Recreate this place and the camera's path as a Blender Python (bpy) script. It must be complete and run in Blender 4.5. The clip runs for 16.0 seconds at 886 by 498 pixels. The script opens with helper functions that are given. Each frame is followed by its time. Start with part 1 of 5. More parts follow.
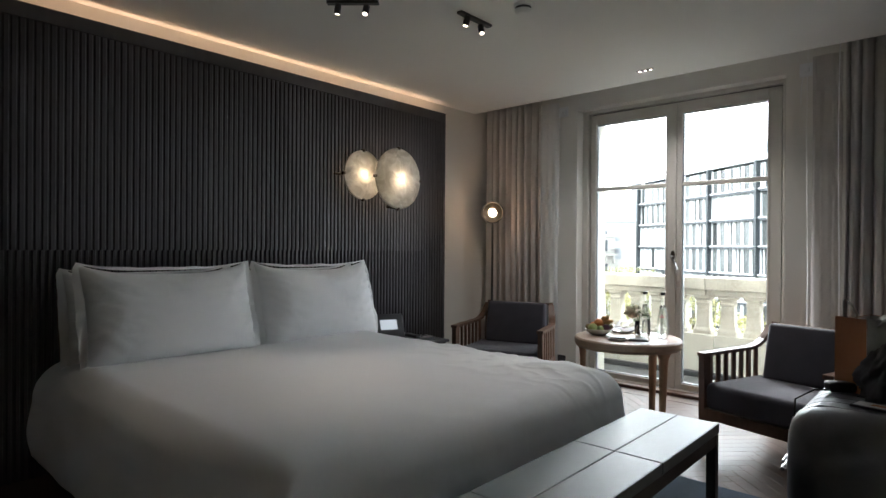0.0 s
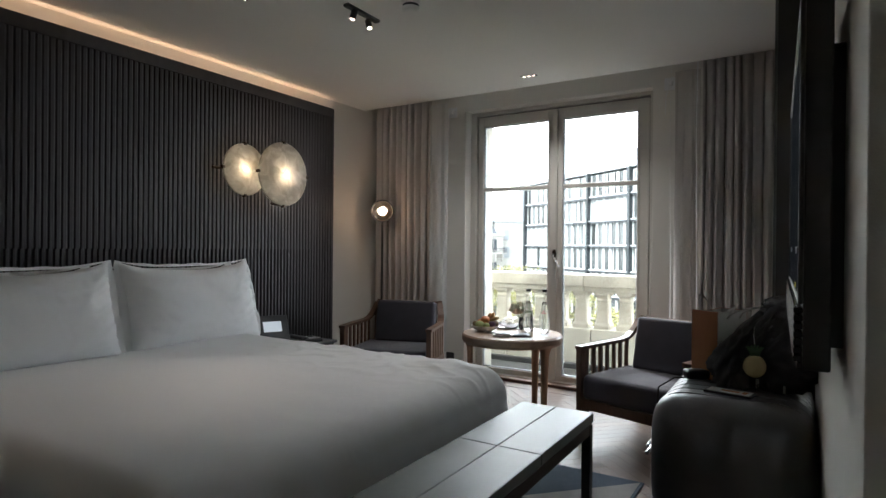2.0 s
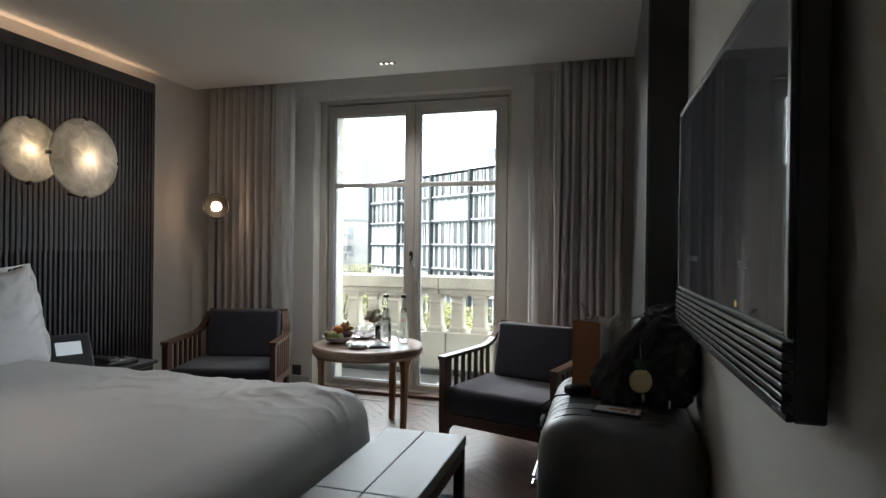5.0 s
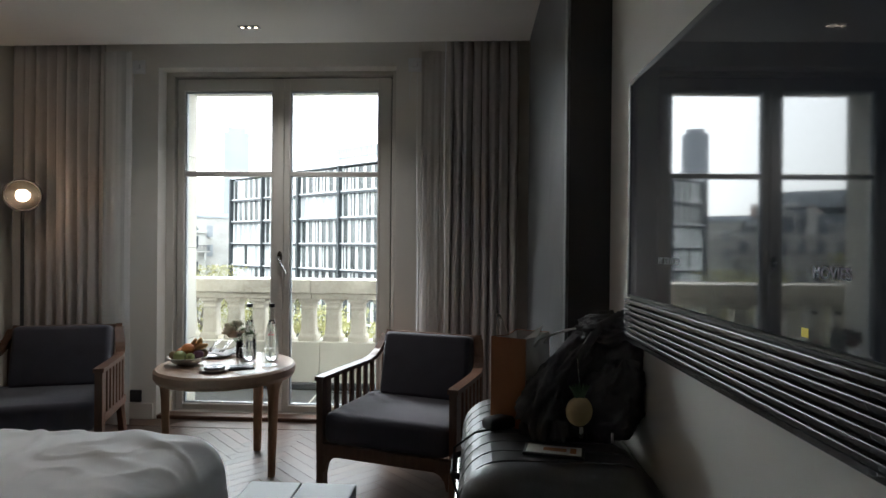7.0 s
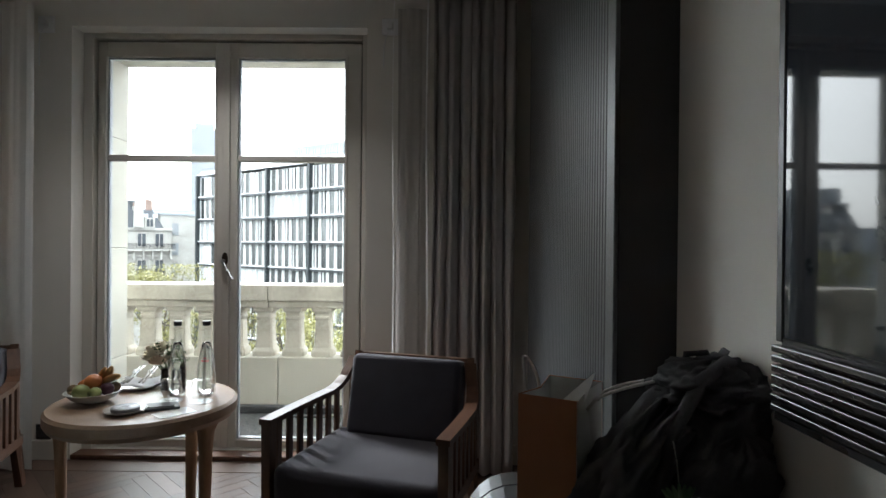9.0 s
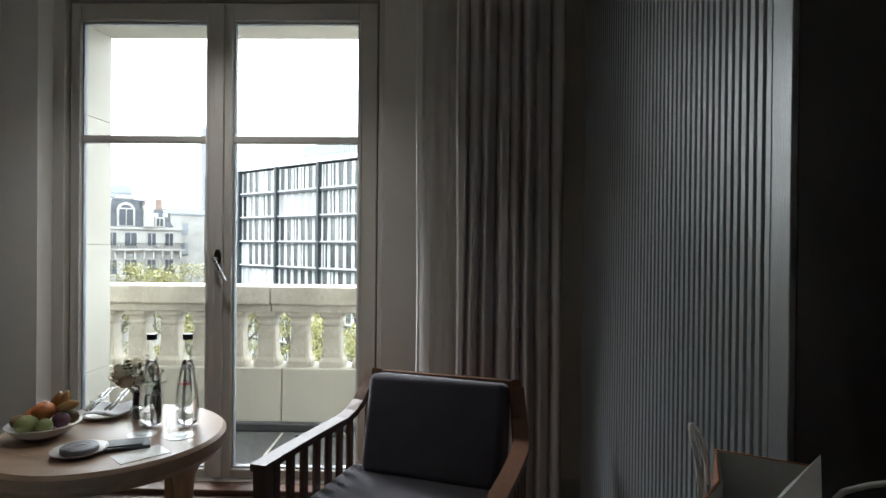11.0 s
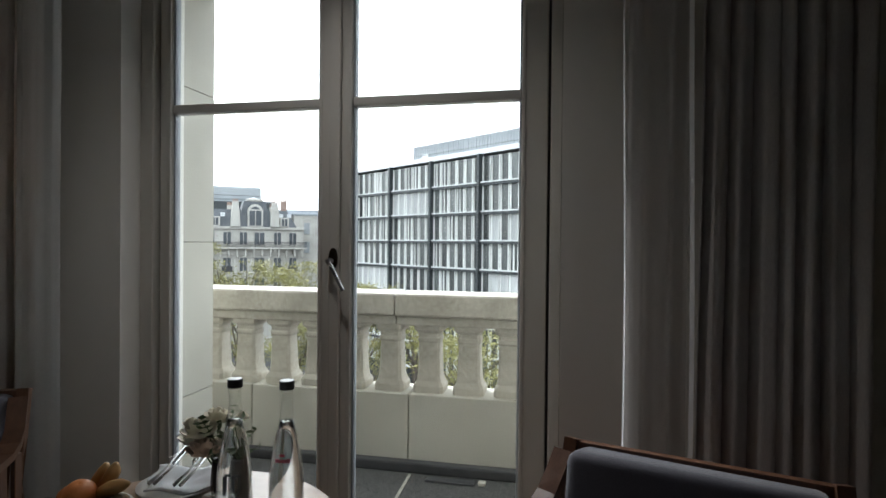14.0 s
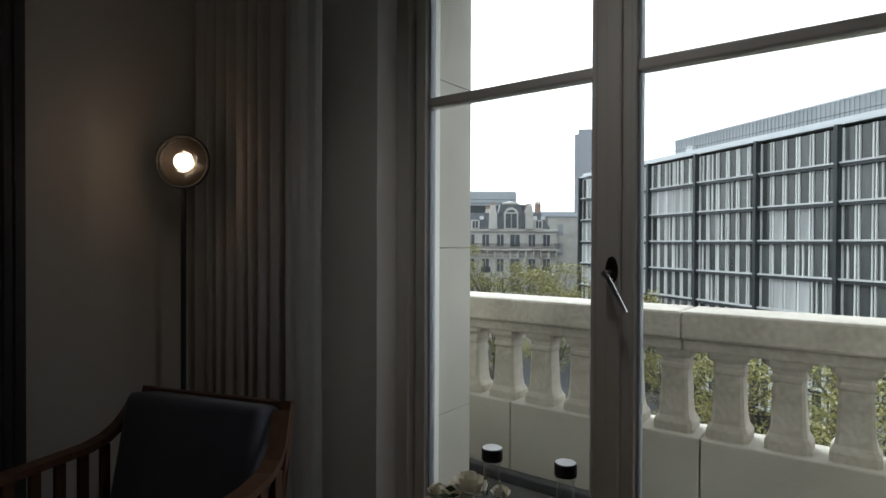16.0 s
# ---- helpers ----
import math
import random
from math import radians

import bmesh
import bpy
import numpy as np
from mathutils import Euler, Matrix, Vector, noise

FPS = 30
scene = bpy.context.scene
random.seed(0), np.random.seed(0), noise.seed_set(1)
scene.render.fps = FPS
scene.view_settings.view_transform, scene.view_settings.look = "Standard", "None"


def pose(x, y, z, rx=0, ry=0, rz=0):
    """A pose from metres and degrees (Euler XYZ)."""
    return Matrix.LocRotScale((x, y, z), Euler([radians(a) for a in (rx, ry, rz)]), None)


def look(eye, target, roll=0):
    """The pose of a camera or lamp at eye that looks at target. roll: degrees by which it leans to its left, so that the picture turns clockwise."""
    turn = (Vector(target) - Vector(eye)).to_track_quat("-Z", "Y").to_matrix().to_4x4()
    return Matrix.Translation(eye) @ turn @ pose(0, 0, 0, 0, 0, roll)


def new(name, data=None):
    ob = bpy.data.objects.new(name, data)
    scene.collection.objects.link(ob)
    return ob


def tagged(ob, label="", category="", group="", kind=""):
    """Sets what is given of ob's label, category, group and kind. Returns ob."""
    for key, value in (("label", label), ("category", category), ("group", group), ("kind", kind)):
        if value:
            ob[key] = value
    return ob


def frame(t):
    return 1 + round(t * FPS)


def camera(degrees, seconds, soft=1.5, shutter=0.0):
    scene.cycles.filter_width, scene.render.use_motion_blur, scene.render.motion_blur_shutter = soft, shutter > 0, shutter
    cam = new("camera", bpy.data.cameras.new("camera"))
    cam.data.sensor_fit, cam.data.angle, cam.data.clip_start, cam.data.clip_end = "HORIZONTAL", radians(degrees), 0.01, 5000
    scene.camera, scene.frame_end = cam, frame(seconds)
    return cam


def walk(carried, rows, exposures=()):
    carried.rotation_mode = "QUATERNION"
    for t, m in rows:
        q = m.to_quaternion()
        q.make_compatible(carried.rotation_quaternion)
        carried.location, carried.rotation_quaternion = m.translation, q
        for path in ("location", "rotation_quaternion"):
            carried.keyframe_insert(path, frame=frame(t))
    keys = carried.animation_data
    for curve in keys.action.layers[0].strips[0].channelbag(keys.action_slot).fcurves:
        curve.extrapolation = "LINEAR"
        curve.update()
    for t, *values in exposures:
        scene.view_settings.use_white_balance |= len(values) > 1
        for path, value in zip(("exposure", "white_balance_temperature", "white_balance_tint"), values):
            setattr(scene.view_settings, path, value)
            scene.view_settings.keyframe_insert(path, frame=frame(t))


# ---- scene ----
cam = camera(75.4, 16.0)
# seconds, x, y, z, yaw, pitch, roll
PATH = [
    (0.0, 0.000, 0.000, 1.276, 42.22, -0.15, -0.42),
    (0.5, 0.007, 0.003, 1.277, 39.81, -0.13, -0.39),
    (1.0, 0.010, 0.027, 1.275, 37.36, -0.12, -0.39),
    (1.5, 0.002, 0.044, 1.275, 34.56, -0.17, -0.47),
    (2.0, 0.004, 0.051, 1.275, 31.57, -0.18, -0.52),
    (2.5, 0.002, 0.065, 1.276, 28.32, -0.16, -0.48),
    (3.0, -0.019, 0.077, 1.281, 25.08, -0.18, -0.58),
    (3.5, -0.069, 0.092, 1.287, 22.62, -0.18, -0.67),
    (6.0, -0.359, 0.609, 1.304, 9.97, -0.15, -0.70),
    (6.5, -0.409, 0.701, 1.296, 6.08, -0.12, -0.68),
    (7.0, -0.438, 0.864, 1.303, 3.07, -0.15, -0.54),
    (7.5, -0.459, 1.056, 1.305, 1.84, -0.25, -0.55),
    (8.0, -0.456, 1.202, 1.306, 1.31, -0.17, -0.50),
    (8.5, -0.496, 1.398, 1.318, 0.29, -0.25, -0.54),
    (11.0, -0.650, 2.122, 1.294, 1.17, -0.32, -0.56),
    (11.5, -0.755, 2.281, 1.298, 1.99, -0.33, -0.53),
    (12.0, -0.844, 2.393, 1.293, 2.65, -0.35, -0.58),
    (12.5, -0.878, 2.581, 1.293, 4.16, -0.41, -0.52),
    (13.0, -0.891, 2.735, 1.289, 6.34, -0.44, -0.46),
    (13.5, -0.915, 2.830, 1.277, 8.88, -0.47, -0.43),
    (14.0, -1.000, 2.991, 1.285, 12.06, -0.53, -0.55),
    (14.5, -1.066, 3.127, 1.290, 15.66, -0.57, -0.53),
    (15.0, -1.146, 3.236, 1.299, 19.07, -0.58, -0.48),
    (15.5, -1.224, 3.352, 1.308, 27.24, -0.60, -0.39),
    (16.0, -1.258, 3.406, 1.303, 36.96, -0.58, -0.25),
]
walk(cam, [(t, pose(x, y, z, 90 + pitch, roll, yaw)) for t, x, y, z, yaw, pitch, roll in PATH],
     exposures=[(t, stops, 5950, 10) for t, stops in ((0, 3.22), (3.5, 2.86), (6.0, 2.68), (8.5, 2.51), (11.0, 2.43), (13.0, 1.92), (14.5, 1.35), (16.0, 0.84))])

# ---- light ----
world = bpy.data.worlds.new("sky")
scene.world = world
world.use_nodes = True
wn = world.node_tree.nodes
sky = wn.new("ShaderNodeTexSky")
sky.sky_type, sky.sun_disc = "NISHITA", False
sky.sun_elevation, sky.sun_rotation = radians(35), radians(-47)
sky.air_density, sky.dust_density, sky.ozone_density = 1.0, 4.0, 1.0
hsv, mixsky = wn.new("ShaderNodeHueSaturation"), wn.new("ShaderNodeMix")
hsv.inputs["Saturation"].default_value = 0.35
mixsky.data_type = "RGBA"
mixsky.inputs[0].default_value = 0.55
mixsky.inputs[7].default_value = (10.5, 10.5, 10.4, 1)     # thin bright cloud over the whole sky
wl = world.node_tree.links
wl.new(sky.outputs[0], hsv.inputs["Color"])
wl.new(hsv.outputs[0], mixsky.inputs[6])
wl.new(mixsky.outputs[2], wn["Background"].inputs["Color"])
wn["Background"].inputs["Strength"].default_value = 0.15

sun_lamp = bpy.data.lights.new("sun", "SUN")
sun_lamp.energy, sun_lamp.angle, sun_lamp.color = 1.5, radians(24), (1.0, 0.97, 0.92)
sun = new("sun", sun_lamp)
sun.matrix_world = look((-26, 24, 25), (0, 0, 0))


def area_lamp(name, m, sx, sy, watts, color):
    d = bpy.data.lights.new(name, "AREA")
    d.shape, d.size, d.size_y, d.energy, d.color = "RECTANGLE", sx, sy, watts, color
    ob = new(name, d)
    ob.matrix_world = m
    return ob


def point_lamp(name, at, watts, color, radius=0.03):
    d = bpy.data.lights.new(name, "POINT")
    d.energy, d.color, d.shadow_soft_size = watts, color, radius
    ob = new(name, d)
    ob.location = at
    return ob


WARM = (1.0, 0.62, 0.36)
COVE = 0.9

# ---- materials ----
def surf(name, a, b=None, scale=6.0, rough=0.6, metal=0.0, bump=0.0, bump_scale=60.0, fine=0.25, spec=0.5, stretch=(1, 1, 1), sheen=0.0, piece=0.0, rvar=0.1):
    """A two-scale procedural surface: broad patches between a and b, fine grain, relief and varied gloss."""
    m = bpy.data.materials.new(name)
    m.use_nodes = True
    nt = m.node_tree
    n, ln = nt.nodes, nt.links
    p = n["Principled BSDF"]
    b = b or tuple(min(1, c * 1.25) for c in a)
    co = n.new("ShaderNodeTexCoord")
    mp = n.new("ShaderNodeMapping")
    mp.inputs["Scale"].default_value = stretch
    ln.new(co.outputs["Object"], mp.inputs[0])
    big = n.new("ShaderNodeTexNoise")
    big.inputs["Scale"].default_value, big.inputs["Detail"].default_value = scale, 5
    small = n.new("ShaderNodeTexNoise")
    small.inputs["Scale"].default_value, small.inputs["Detail"].default_value = bump_scale, 4
    ln.new(mp.outputs[0], big.inputs["Vector"])
    ln.new(mp.outputs[0], small.inputs["Vector"])
    mix = n.new("ShaderNodeMix")
    mix.data_type = "FLOAT"
    mix.inputs[0].default_value = fine
    ln.new(big.outputs[0], mix.inputs[2])
    ln.new(small.outputs[0], mix.inputs[3])
    ramp = n.new("ShaderNodeValToRGB")
    ramp.color_ramp.elements[0].position, ramp.color_ramp.elements[1].position = 0.3, 0.7
    ramp.color_ramp.elements[0].color, ramp.color_ramp.elements[1].color = (*a, 1), (*b, 1)
    ln.new(mix.outputs[0], ramp.inputs[0])
    colour = ramp.outputs[0]
    if piece:
        info = n.new("ShaderNodeObjectInfo")
        hsv = n.new("ShaderNodeHueSaturation")
        rr = n.new("ShaderNodeMapRange")
        rr.inputs[3].default_value, rr.inputs[4].default_value = 1 - piece, 1 + piece
        ln.new(info.outputs["Random"], rr.inputs[0])
        ln.new(rr.outputs[0], hsv.inputs["Value"])
        ln.new(colour, hsv.inputs["Color"])
        colour = hsv.outputs[0]
    ln.new(colour, p.inputs["Base Color"])
    r = n.new("ShaderNodeMapRange")
    r.inputs[3].default_value, r.inputs[4].default_value = max(0.02, rough - rvar), min(1, rough + rvar)
    ln.new(mix.outputs[0], r.inputs[0])
    ln.new(r.outputs[0], p.inputs["Roughness"])
    p.inputs["Metallic"].default_value = metal
    p.inputs["Specular IOR Level"].default_value = spec
    if sheen:
        p.inputs["Sheen Weight"].default_value = sheen
        p.inputs["Sheen Roughness"].default_value = 0.5
    if bump:
        bp = n.new("ShaderNodeBump")
        bp.inputs["Strength"].default_value, bp.inputs["Distance"].default_value = 1.0, bump
        ln.new(small.outputs[0], bp.inputs["Height"])
        ln.new(bp.outputs[0], p.inputs["Normal"])
    return m


def glow(name, colour, strength):
    m = bpy.data.materials.new(name)
    m.use_nodes = True
    p = m.node_tree.nodes["Principled BSDF"]
    p.inputs["Base Color"].default_value = (*colour, 1)
    p.inputs["Emission Color"].default_value = (*colour, 1)
    p.inputs["Emission Strength"].default_value = strength
    return m


def clear(name, tint=(1, 1, 1), rough=0.0, ior=1.45):
    m = bpy.data.materials.new(name)
    m.use_nodes = True
    p = m.node_tree.nodes["Principled BSDF"]
    p.inputs["Base Color"].default_value = (*tint, 1)
    p.inputs["Roughness"].default_value = rough
    p.inputs["IOR"].default_value = ior
    p.inputs["Transmission Weight"].default_value = 1.0
    return m


def pane_glass(name):
    """Thin flat glazing: clear, with a faint mirror image."""
    m = bpy.data.materials.new(name)
    m.use_nodes = True
    nt = m.node_tree
    n, ln = nt.nodes, nt.links
    n.remove(n["Principled BSDF"])
    tr, gl, mx, fr = n.new("ShaderNodeBsdfTransparent"), n.new("ShaderNodeBsdfGlossy"), n.new("ShaderNodeMixShader"), n.new("ShaderNodeFresnel")
    tr.inputs[0].default_value = (0.94, 0.96, 0.95, 1)
    gl.inputs["Roughness"].default_value = 0.02
    fr.inputs[0].default_value = 1.3
    ln.new(fr.outputs[0], mx.inputs[0])
    ln.new(tr.outputs[0], mx.inputs[1])
    ln.new(gl.outputs[0], mx.inputs[2])
    ln.new(mx.outputs[0], n["Material Output"].inputs[0])
    return m


M_WALL = surf("wall_paint", (0.79, 0.77, 0.72), (0.83, 0.81, 0.76), 1.2, 0.75, bump=0.0006, bump_scale=260, fine=0.15)
M_CEIL = surf("ceiling_paint", (0.80, 0.78, 0.73), (0.84, 0.82, 0.77), 0.8, 0.85, bump=0.0003, bump_scale=300, fine=0.1)
M_TRIM = surf("trim_paint", (0.62, 0.60, 0.55), (0.67, 0.65, 0.60), 2.0, 0.4, bump=0.0003, bump_scale=120, fine=0.2)
M_PANEL = surf("dark_panel", (0.066, 0.062, 0.068), (0.092, 0.088, 0.095), 3.0, 0.5, bump=0.0006, bump_scale=90, stretch=(4, 4, 0.4))
M_PIER = surf("pier_panel", (0.105, 0.112, 0.118), (0.155, 0.164, 0.170), 3.0, 0.36, bump=0.0005, bump_scale=90, stretch=(4, 4, 0.4), spec=0.9)
M_BLACK = surf("black_plastic", (0.044, 0.044, 0.047), (0.062, 0.062, 0.065), 8, 0.42, bump=0.0002, bump_scale=300)
M_BLACKGLOSS = surf("black_lacquer", (0.048, 0.047, 0.050), (0.064, 0.063, 0.067), 3, 0.38, fine=0.1)
M_GRILLE = surf("grille_lacquer", (0.022, 0.022, 0.024), (0.032, 0.032, 0.034), 8, 0.24, fine=0.2, rvar=0.05)
M_SCREEN = surf("screen_glass", (0.012, 0.014, 0.018), (0.018, 0.020, 0.025), 2, 0.035, rvar=0.012, spec=0.45)
M_SCREEN.node_tree.nodes["Principled BSDF"].inputs["Emission Color"].default_value = (0.55, 0.75, 1.0, 1)   # dark menu picture, switched on
M_SCREEN.node_tree.nodes["Principled BSDF"].inputs["Emission Strength"].default_value = 0.0007
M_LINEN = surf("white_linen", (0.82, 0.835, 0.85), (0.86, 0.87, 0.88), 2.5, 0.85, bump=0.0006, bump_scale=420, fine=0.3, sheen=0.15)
M_CURTAIN = surf("curtain_wool", (0.50, 0.475, 0.455), (0.64, 0.61, 0.585), 5, 0.9, bump=0.0012, bump_scale=300, fine=0.5, stretch=(1, 1, 0.25), sheen=0.2)
def backlit(name, colour, share):
    """Cloth that lets some light through: matt on the lit side, glowing softly against the light."""
    m = bpy.data.materials.new(name)
    m.use_nodes = True
    n, ln = m.node_tree.nodes, m.node_tree.links
    p, t, mx = n["Principled BSDF"], n.new("ShaderNodeBsdfTranslucent"), n.new("ShaderNodeMixShader")
    co, wv = n.new("ShaderNodeTexCoord"), n.new("ShaderNodeTexNoise")
    wv.inputs["Scale"].default_value, wv.inputs["Detail"].default_value = 180, 3
    rp = n.new("ShaderNodeValToRGB")
    rp.color_ramp.elements[0].color = (*[c * 0.85 for c in colour], 1)
    rp.color_ramp.elements[1].color = (*colour, 1)
    ln.new(co.outputs["Object"], wv.inputs["Vector"])
    ln.new(wv.outputs[0], rp.inputs[0])
    ln.new(rp.outputs[0], p.inputs["Base Color"])
    ln.new(rp.outputs[0], t.inputs["Color"])
    p.inputs["Roughness"].default_value = 0.9
    mx.inputs[0].default_value = share
    ln.new(p.outputs[0], mx.inputs[1])
    ln.new(t.outputs[0], mx.inputs[2])
    ln.new(mx.outputs[0], n["Material Output"].inputs[0])
    return m


M_LINING = backlit("curtain_lining", (0.80, 0.80, 0.78), 0.4)
M_SHEER = backlit("curtain_edge", (0.66, 0.63, 0.60), 0.55)
M_GASKET = surf("glazing_bead", (0.34, 0.37, 0.40), (0.42, 0.45, 0.48), 10, 0.5)
M_NAVY = surf("navy_fabric", (0.034, 0.033, 0.046), (0.062, 0.060, 0.077), 10, 0.9, bump=0.0012, bump_scale=420, fine=0.6, sheen=0.25)
M_WALNUT = surf("walnut", (0.062, 0.030, 0.017), (0.15, 0.072, 0.040), 5, 0.38, bump=0.0004, bump_scale=50, stretch=(9, 9, 1), fine=0.45)
M_OAK = surf("oak", (0.28, 0.19, 0.125), (0.38, 0.27, 0.185), 4, 0.35, bump=0.0004, bump_scale=45, stretch=(1, 9, 9), fine=0.45)
M_OAKLEG = surf("oak_leg", (0.28, 0.16, 0.085), (0.42, 0.26, 0.15), 4, 0.4, bump=0.0004, bump_scale=45, stretch=(9, 9, 1), fine=0.45)
M_LEATHER = surf("grey_green_leather", (0.20, 0.235, 0.235), (0.27, 0.305, 0.30), 5, 0.38, bump=0.0012, bump_scale=240, fine=0.4)
M_DARKWOOD = surf("dark_wood", (0.016, 0.012, 0.010), (0.035, 0.026, 0.02), 6, 0.35, bump=0.0004, bump_scale=60, stretch=(1, 8, 8))
M_PARQUET = surf("parquet_oak", (0.062, 0.039, 0.028), (0.118, 0.077, 0.055), 5, 0.36, bump=0.0004, bump_scale=50, stretch=(10, 1, 1), fine=0.5, piece=0.28)
M_JOINT = surf("parquet_joint", (0.02, 0.012, 0.008), (0.03, 0.018, 0.012), 10, 0.8)
M_RUG = surf("blue_rug", (0.035, 0.055, 0.085), (0.06, 0.085, 0.12), 20, 0.95, bump=0.003, bump_scale=500, fine=0.6)
M_RUGPALE = surf("pale_rug", (0.22, 0.22, 0.22), (0.32, 0.32, 0.31), 20, 0.95, bump=0.003, bump_scale=500, fine=0.6)
M_STONE = surf("balcony_stone", (0.31, 0.288, 0.24), (0.60, 0.57, 0.50), 4.5, 0.85, bump=0.004, bump_scale=40, fine=0.45)
M_STONEWALL = surf("facade_stone", (0.42, 0.40, 0.345), (0.55, 0.53, 0.46), 2.5, 0.85, bump=0.002, bump_scale=70, fine=0.35)
M_GRAVEL = surf("balcony_floor", (0.006, 0.006, 0.006), (0.15, 0.147, 0.14), 75, 0.95, bump=0.008, bump_scale=150, fine=0.5)
M_CHROME = surf("brushed_steel", (0.55, 0.55, 0.54), (0.65, 0.65, 0.64), 20, 0.28, 1.0)
M_BRONZE = surf("dark_bronze", (0.05, 0.04, 0.03), (0.08, 0.06, 0.045), 10, 0.35, 0.9)
def blown_glass(name):
    """Thin blown glass: clear, mirroring only towards its outline."""
    m = bpy.data.materials.new(name)
    m.use_nodes = True
    n, ln = m.node_tree.nodes, m.node_tree.links
    n.remove(n["Principled BSDF"])
    tr, gl, mx = n.new("ShaderNodeBsdfTransparent"), n.new("ShaderNodeBsdfGlossy"), n.new("ShaderNodeMixShader")
    lw, pw, sc = n.new("ShaderNodeLayerWeight"), n.new("ShaderNodeMath"), n.new("ShaderNodeMath")
    pw.operation, sc.operation = "POWER", "MULTIPLY_ADD"
    pw.inputs[1].default_value, sc.inputs[1].default_value, sc.inputs[2].default_value = 1.8, 0.6, 0.05
    tr.inputs[0].default_value = (0.975, 0.985, 0.98, 1)
    gl.inputs["Roughness"].default_value = 0.03
    ln.new(lw.outputs["Facing"], pw.inputs[0])
    ln.new(pw.outputs[0], sc.inputs[0])
    ln.new(sc.outputs[0], mx.inputs[0])
    ln.new(tr.outputs[0], mx.inputs[1])
    ln.new(gl.outputs[0], mx.inputs[2])
    ln.new(mx.outputs[0], n["Material Output"].inputs[0])
    return m


M_PANE = pane_glass("window_glass")
M_GLASS = clear("clear_glass", (0.985, 0.995, 0.99), 0.0, 1.30)
M_BOTTLE = blown_glass("bottle_glass")
M_TUMBLER = M_BOTTLE
M_WATER = clear("water", (0.99, 1, 1), 0.0, 1.33)


def creased(m, scale, depth):
    """Adds soft creases, broad and fine, to a cloth's relief."""
    n, ln = m.node_tree.nodes, m.node_tree.links
    co = n.new("ShaderNodeTexCoord")
    wave = n.new("ShaderNodeTexNoise")
    wave.inputs["Scale"].default_value, wave.inputs["Detail"].default_value, wave.inputs["Distortion"].default_value = scale, 3, 1.2
    ridge, inv = n.new("ShaderNodeMath"), n.new("ShaderNodeMath")
    ridge.operation, inv.operation = "SUBTRACT", "ABSOLUTE"
    ridge.inputs[1].default_value = 0.5
    ln.new(co.outputs["Object"], wave.inputs["Vector"])
    ln.new(wave.outputs[0], ridge.inputs[0])
    ln.new(ridge.outputs[0], inv.inputs[0])
    b = n.new("ShaderNodeBump")
    b.inputs["Distance"].default_value = depth
    ln.new(inv.outputs[0], b.inputs["Height"])
    p = n["Principled BSDF"]
    for link in list(p.inputs["Normal"].links):
        ln.new(link.from_socket, b.inputs["Normal"])
    ln.new(b.outputs[0], p.inputs["Normal"])


creased(M_LINEN, 2.1, 0.009)
creased(M_NAVY, 7.0, 0.0015)
creased(M_CURTAIN, 4.0, 0.006)

# ---- building helpers ----
def mesh_of(bm, name):
    me = bpy.data.meshes.new(name)
    bm.normal_update()
    bm.to_mesh(me)
    bm.free()
    return me


def part(name, bm, material, parent=None, label="", smooth=False, kind=""):
    """Links a bmesh as one mesh object, under a thing or a part if one is given."""
    ob = new(name, mesh_of(bm, name))
    ob.data.materials.append(material)
    if smooth:
        for f in ob.data.polygons:
            f.use_smooth = True
    if parent:
        ob.parent = parent
    return tagged(ob, label, kind=kind)


def thing(name, label, category, m=None, group="", kind=""):
    ob = tagged(new(name), label, category, group, kind)
    if m is not None:
        ob.matrix_world = m
    return ob


def box(x0, x1, y0, y1, z0, z1, bevel=0.0, seg=1, bm=None):
    out = bm or bmesh.new()
    b = bmesh.new()
    bmesh.ops.create_cube(b, size=1)
    for v in b.verts:
        v.co = Vector((x0 + (v.co.x + 0.5) * (x1 - x0), y0 + (v.co.y + 0.5) * (y1 - y0), z0 + (v.co.z + 0.5) * (z1 - z0)))
    if bevel:
        bmesh.ops.bevel(b, geom=list(b.edges), offset=bevel, segments=seg, profile=0.5, affect="EDGES")
    return add(out, b)


def add(out, b, m=None):
    """Adds the faces of b to out, at pose m, and frees b."""
    if m is not None:
        b.transform(m)
    idx = {v: out.verts.new(v.co) for v in b.verts}
    for f in b.faces:
        try:
            out.faces.new([idx[v] for v in f.verts])
        except ValueError:
            pass
    b.free()
    return out


def prism(points, z0, z1, bevel=0.0, seg=1):
    """A flat outline of (x, y) points raised from z0 to z1."""
    b = bmesh.new()
    vs = [b.verts.new((x, y, z0)) for x, y in points]
    f = b.faces.new(vs)
    r = bmesh.ops.extrude_face_region(b, geom=[f])
    for g in r["geom"]:
        if isinstance(g, bmesh.types.BMVert):
            g.co.z = z1
    bmesh.ops.recalc_face_normals(b, faces=b.faces)
    if bevel:
        bmesh.ops.bevel(b, geom=list(b.edges), offset=bevel, segments=seg, profile=0.5, affect="EDGES")
    return b


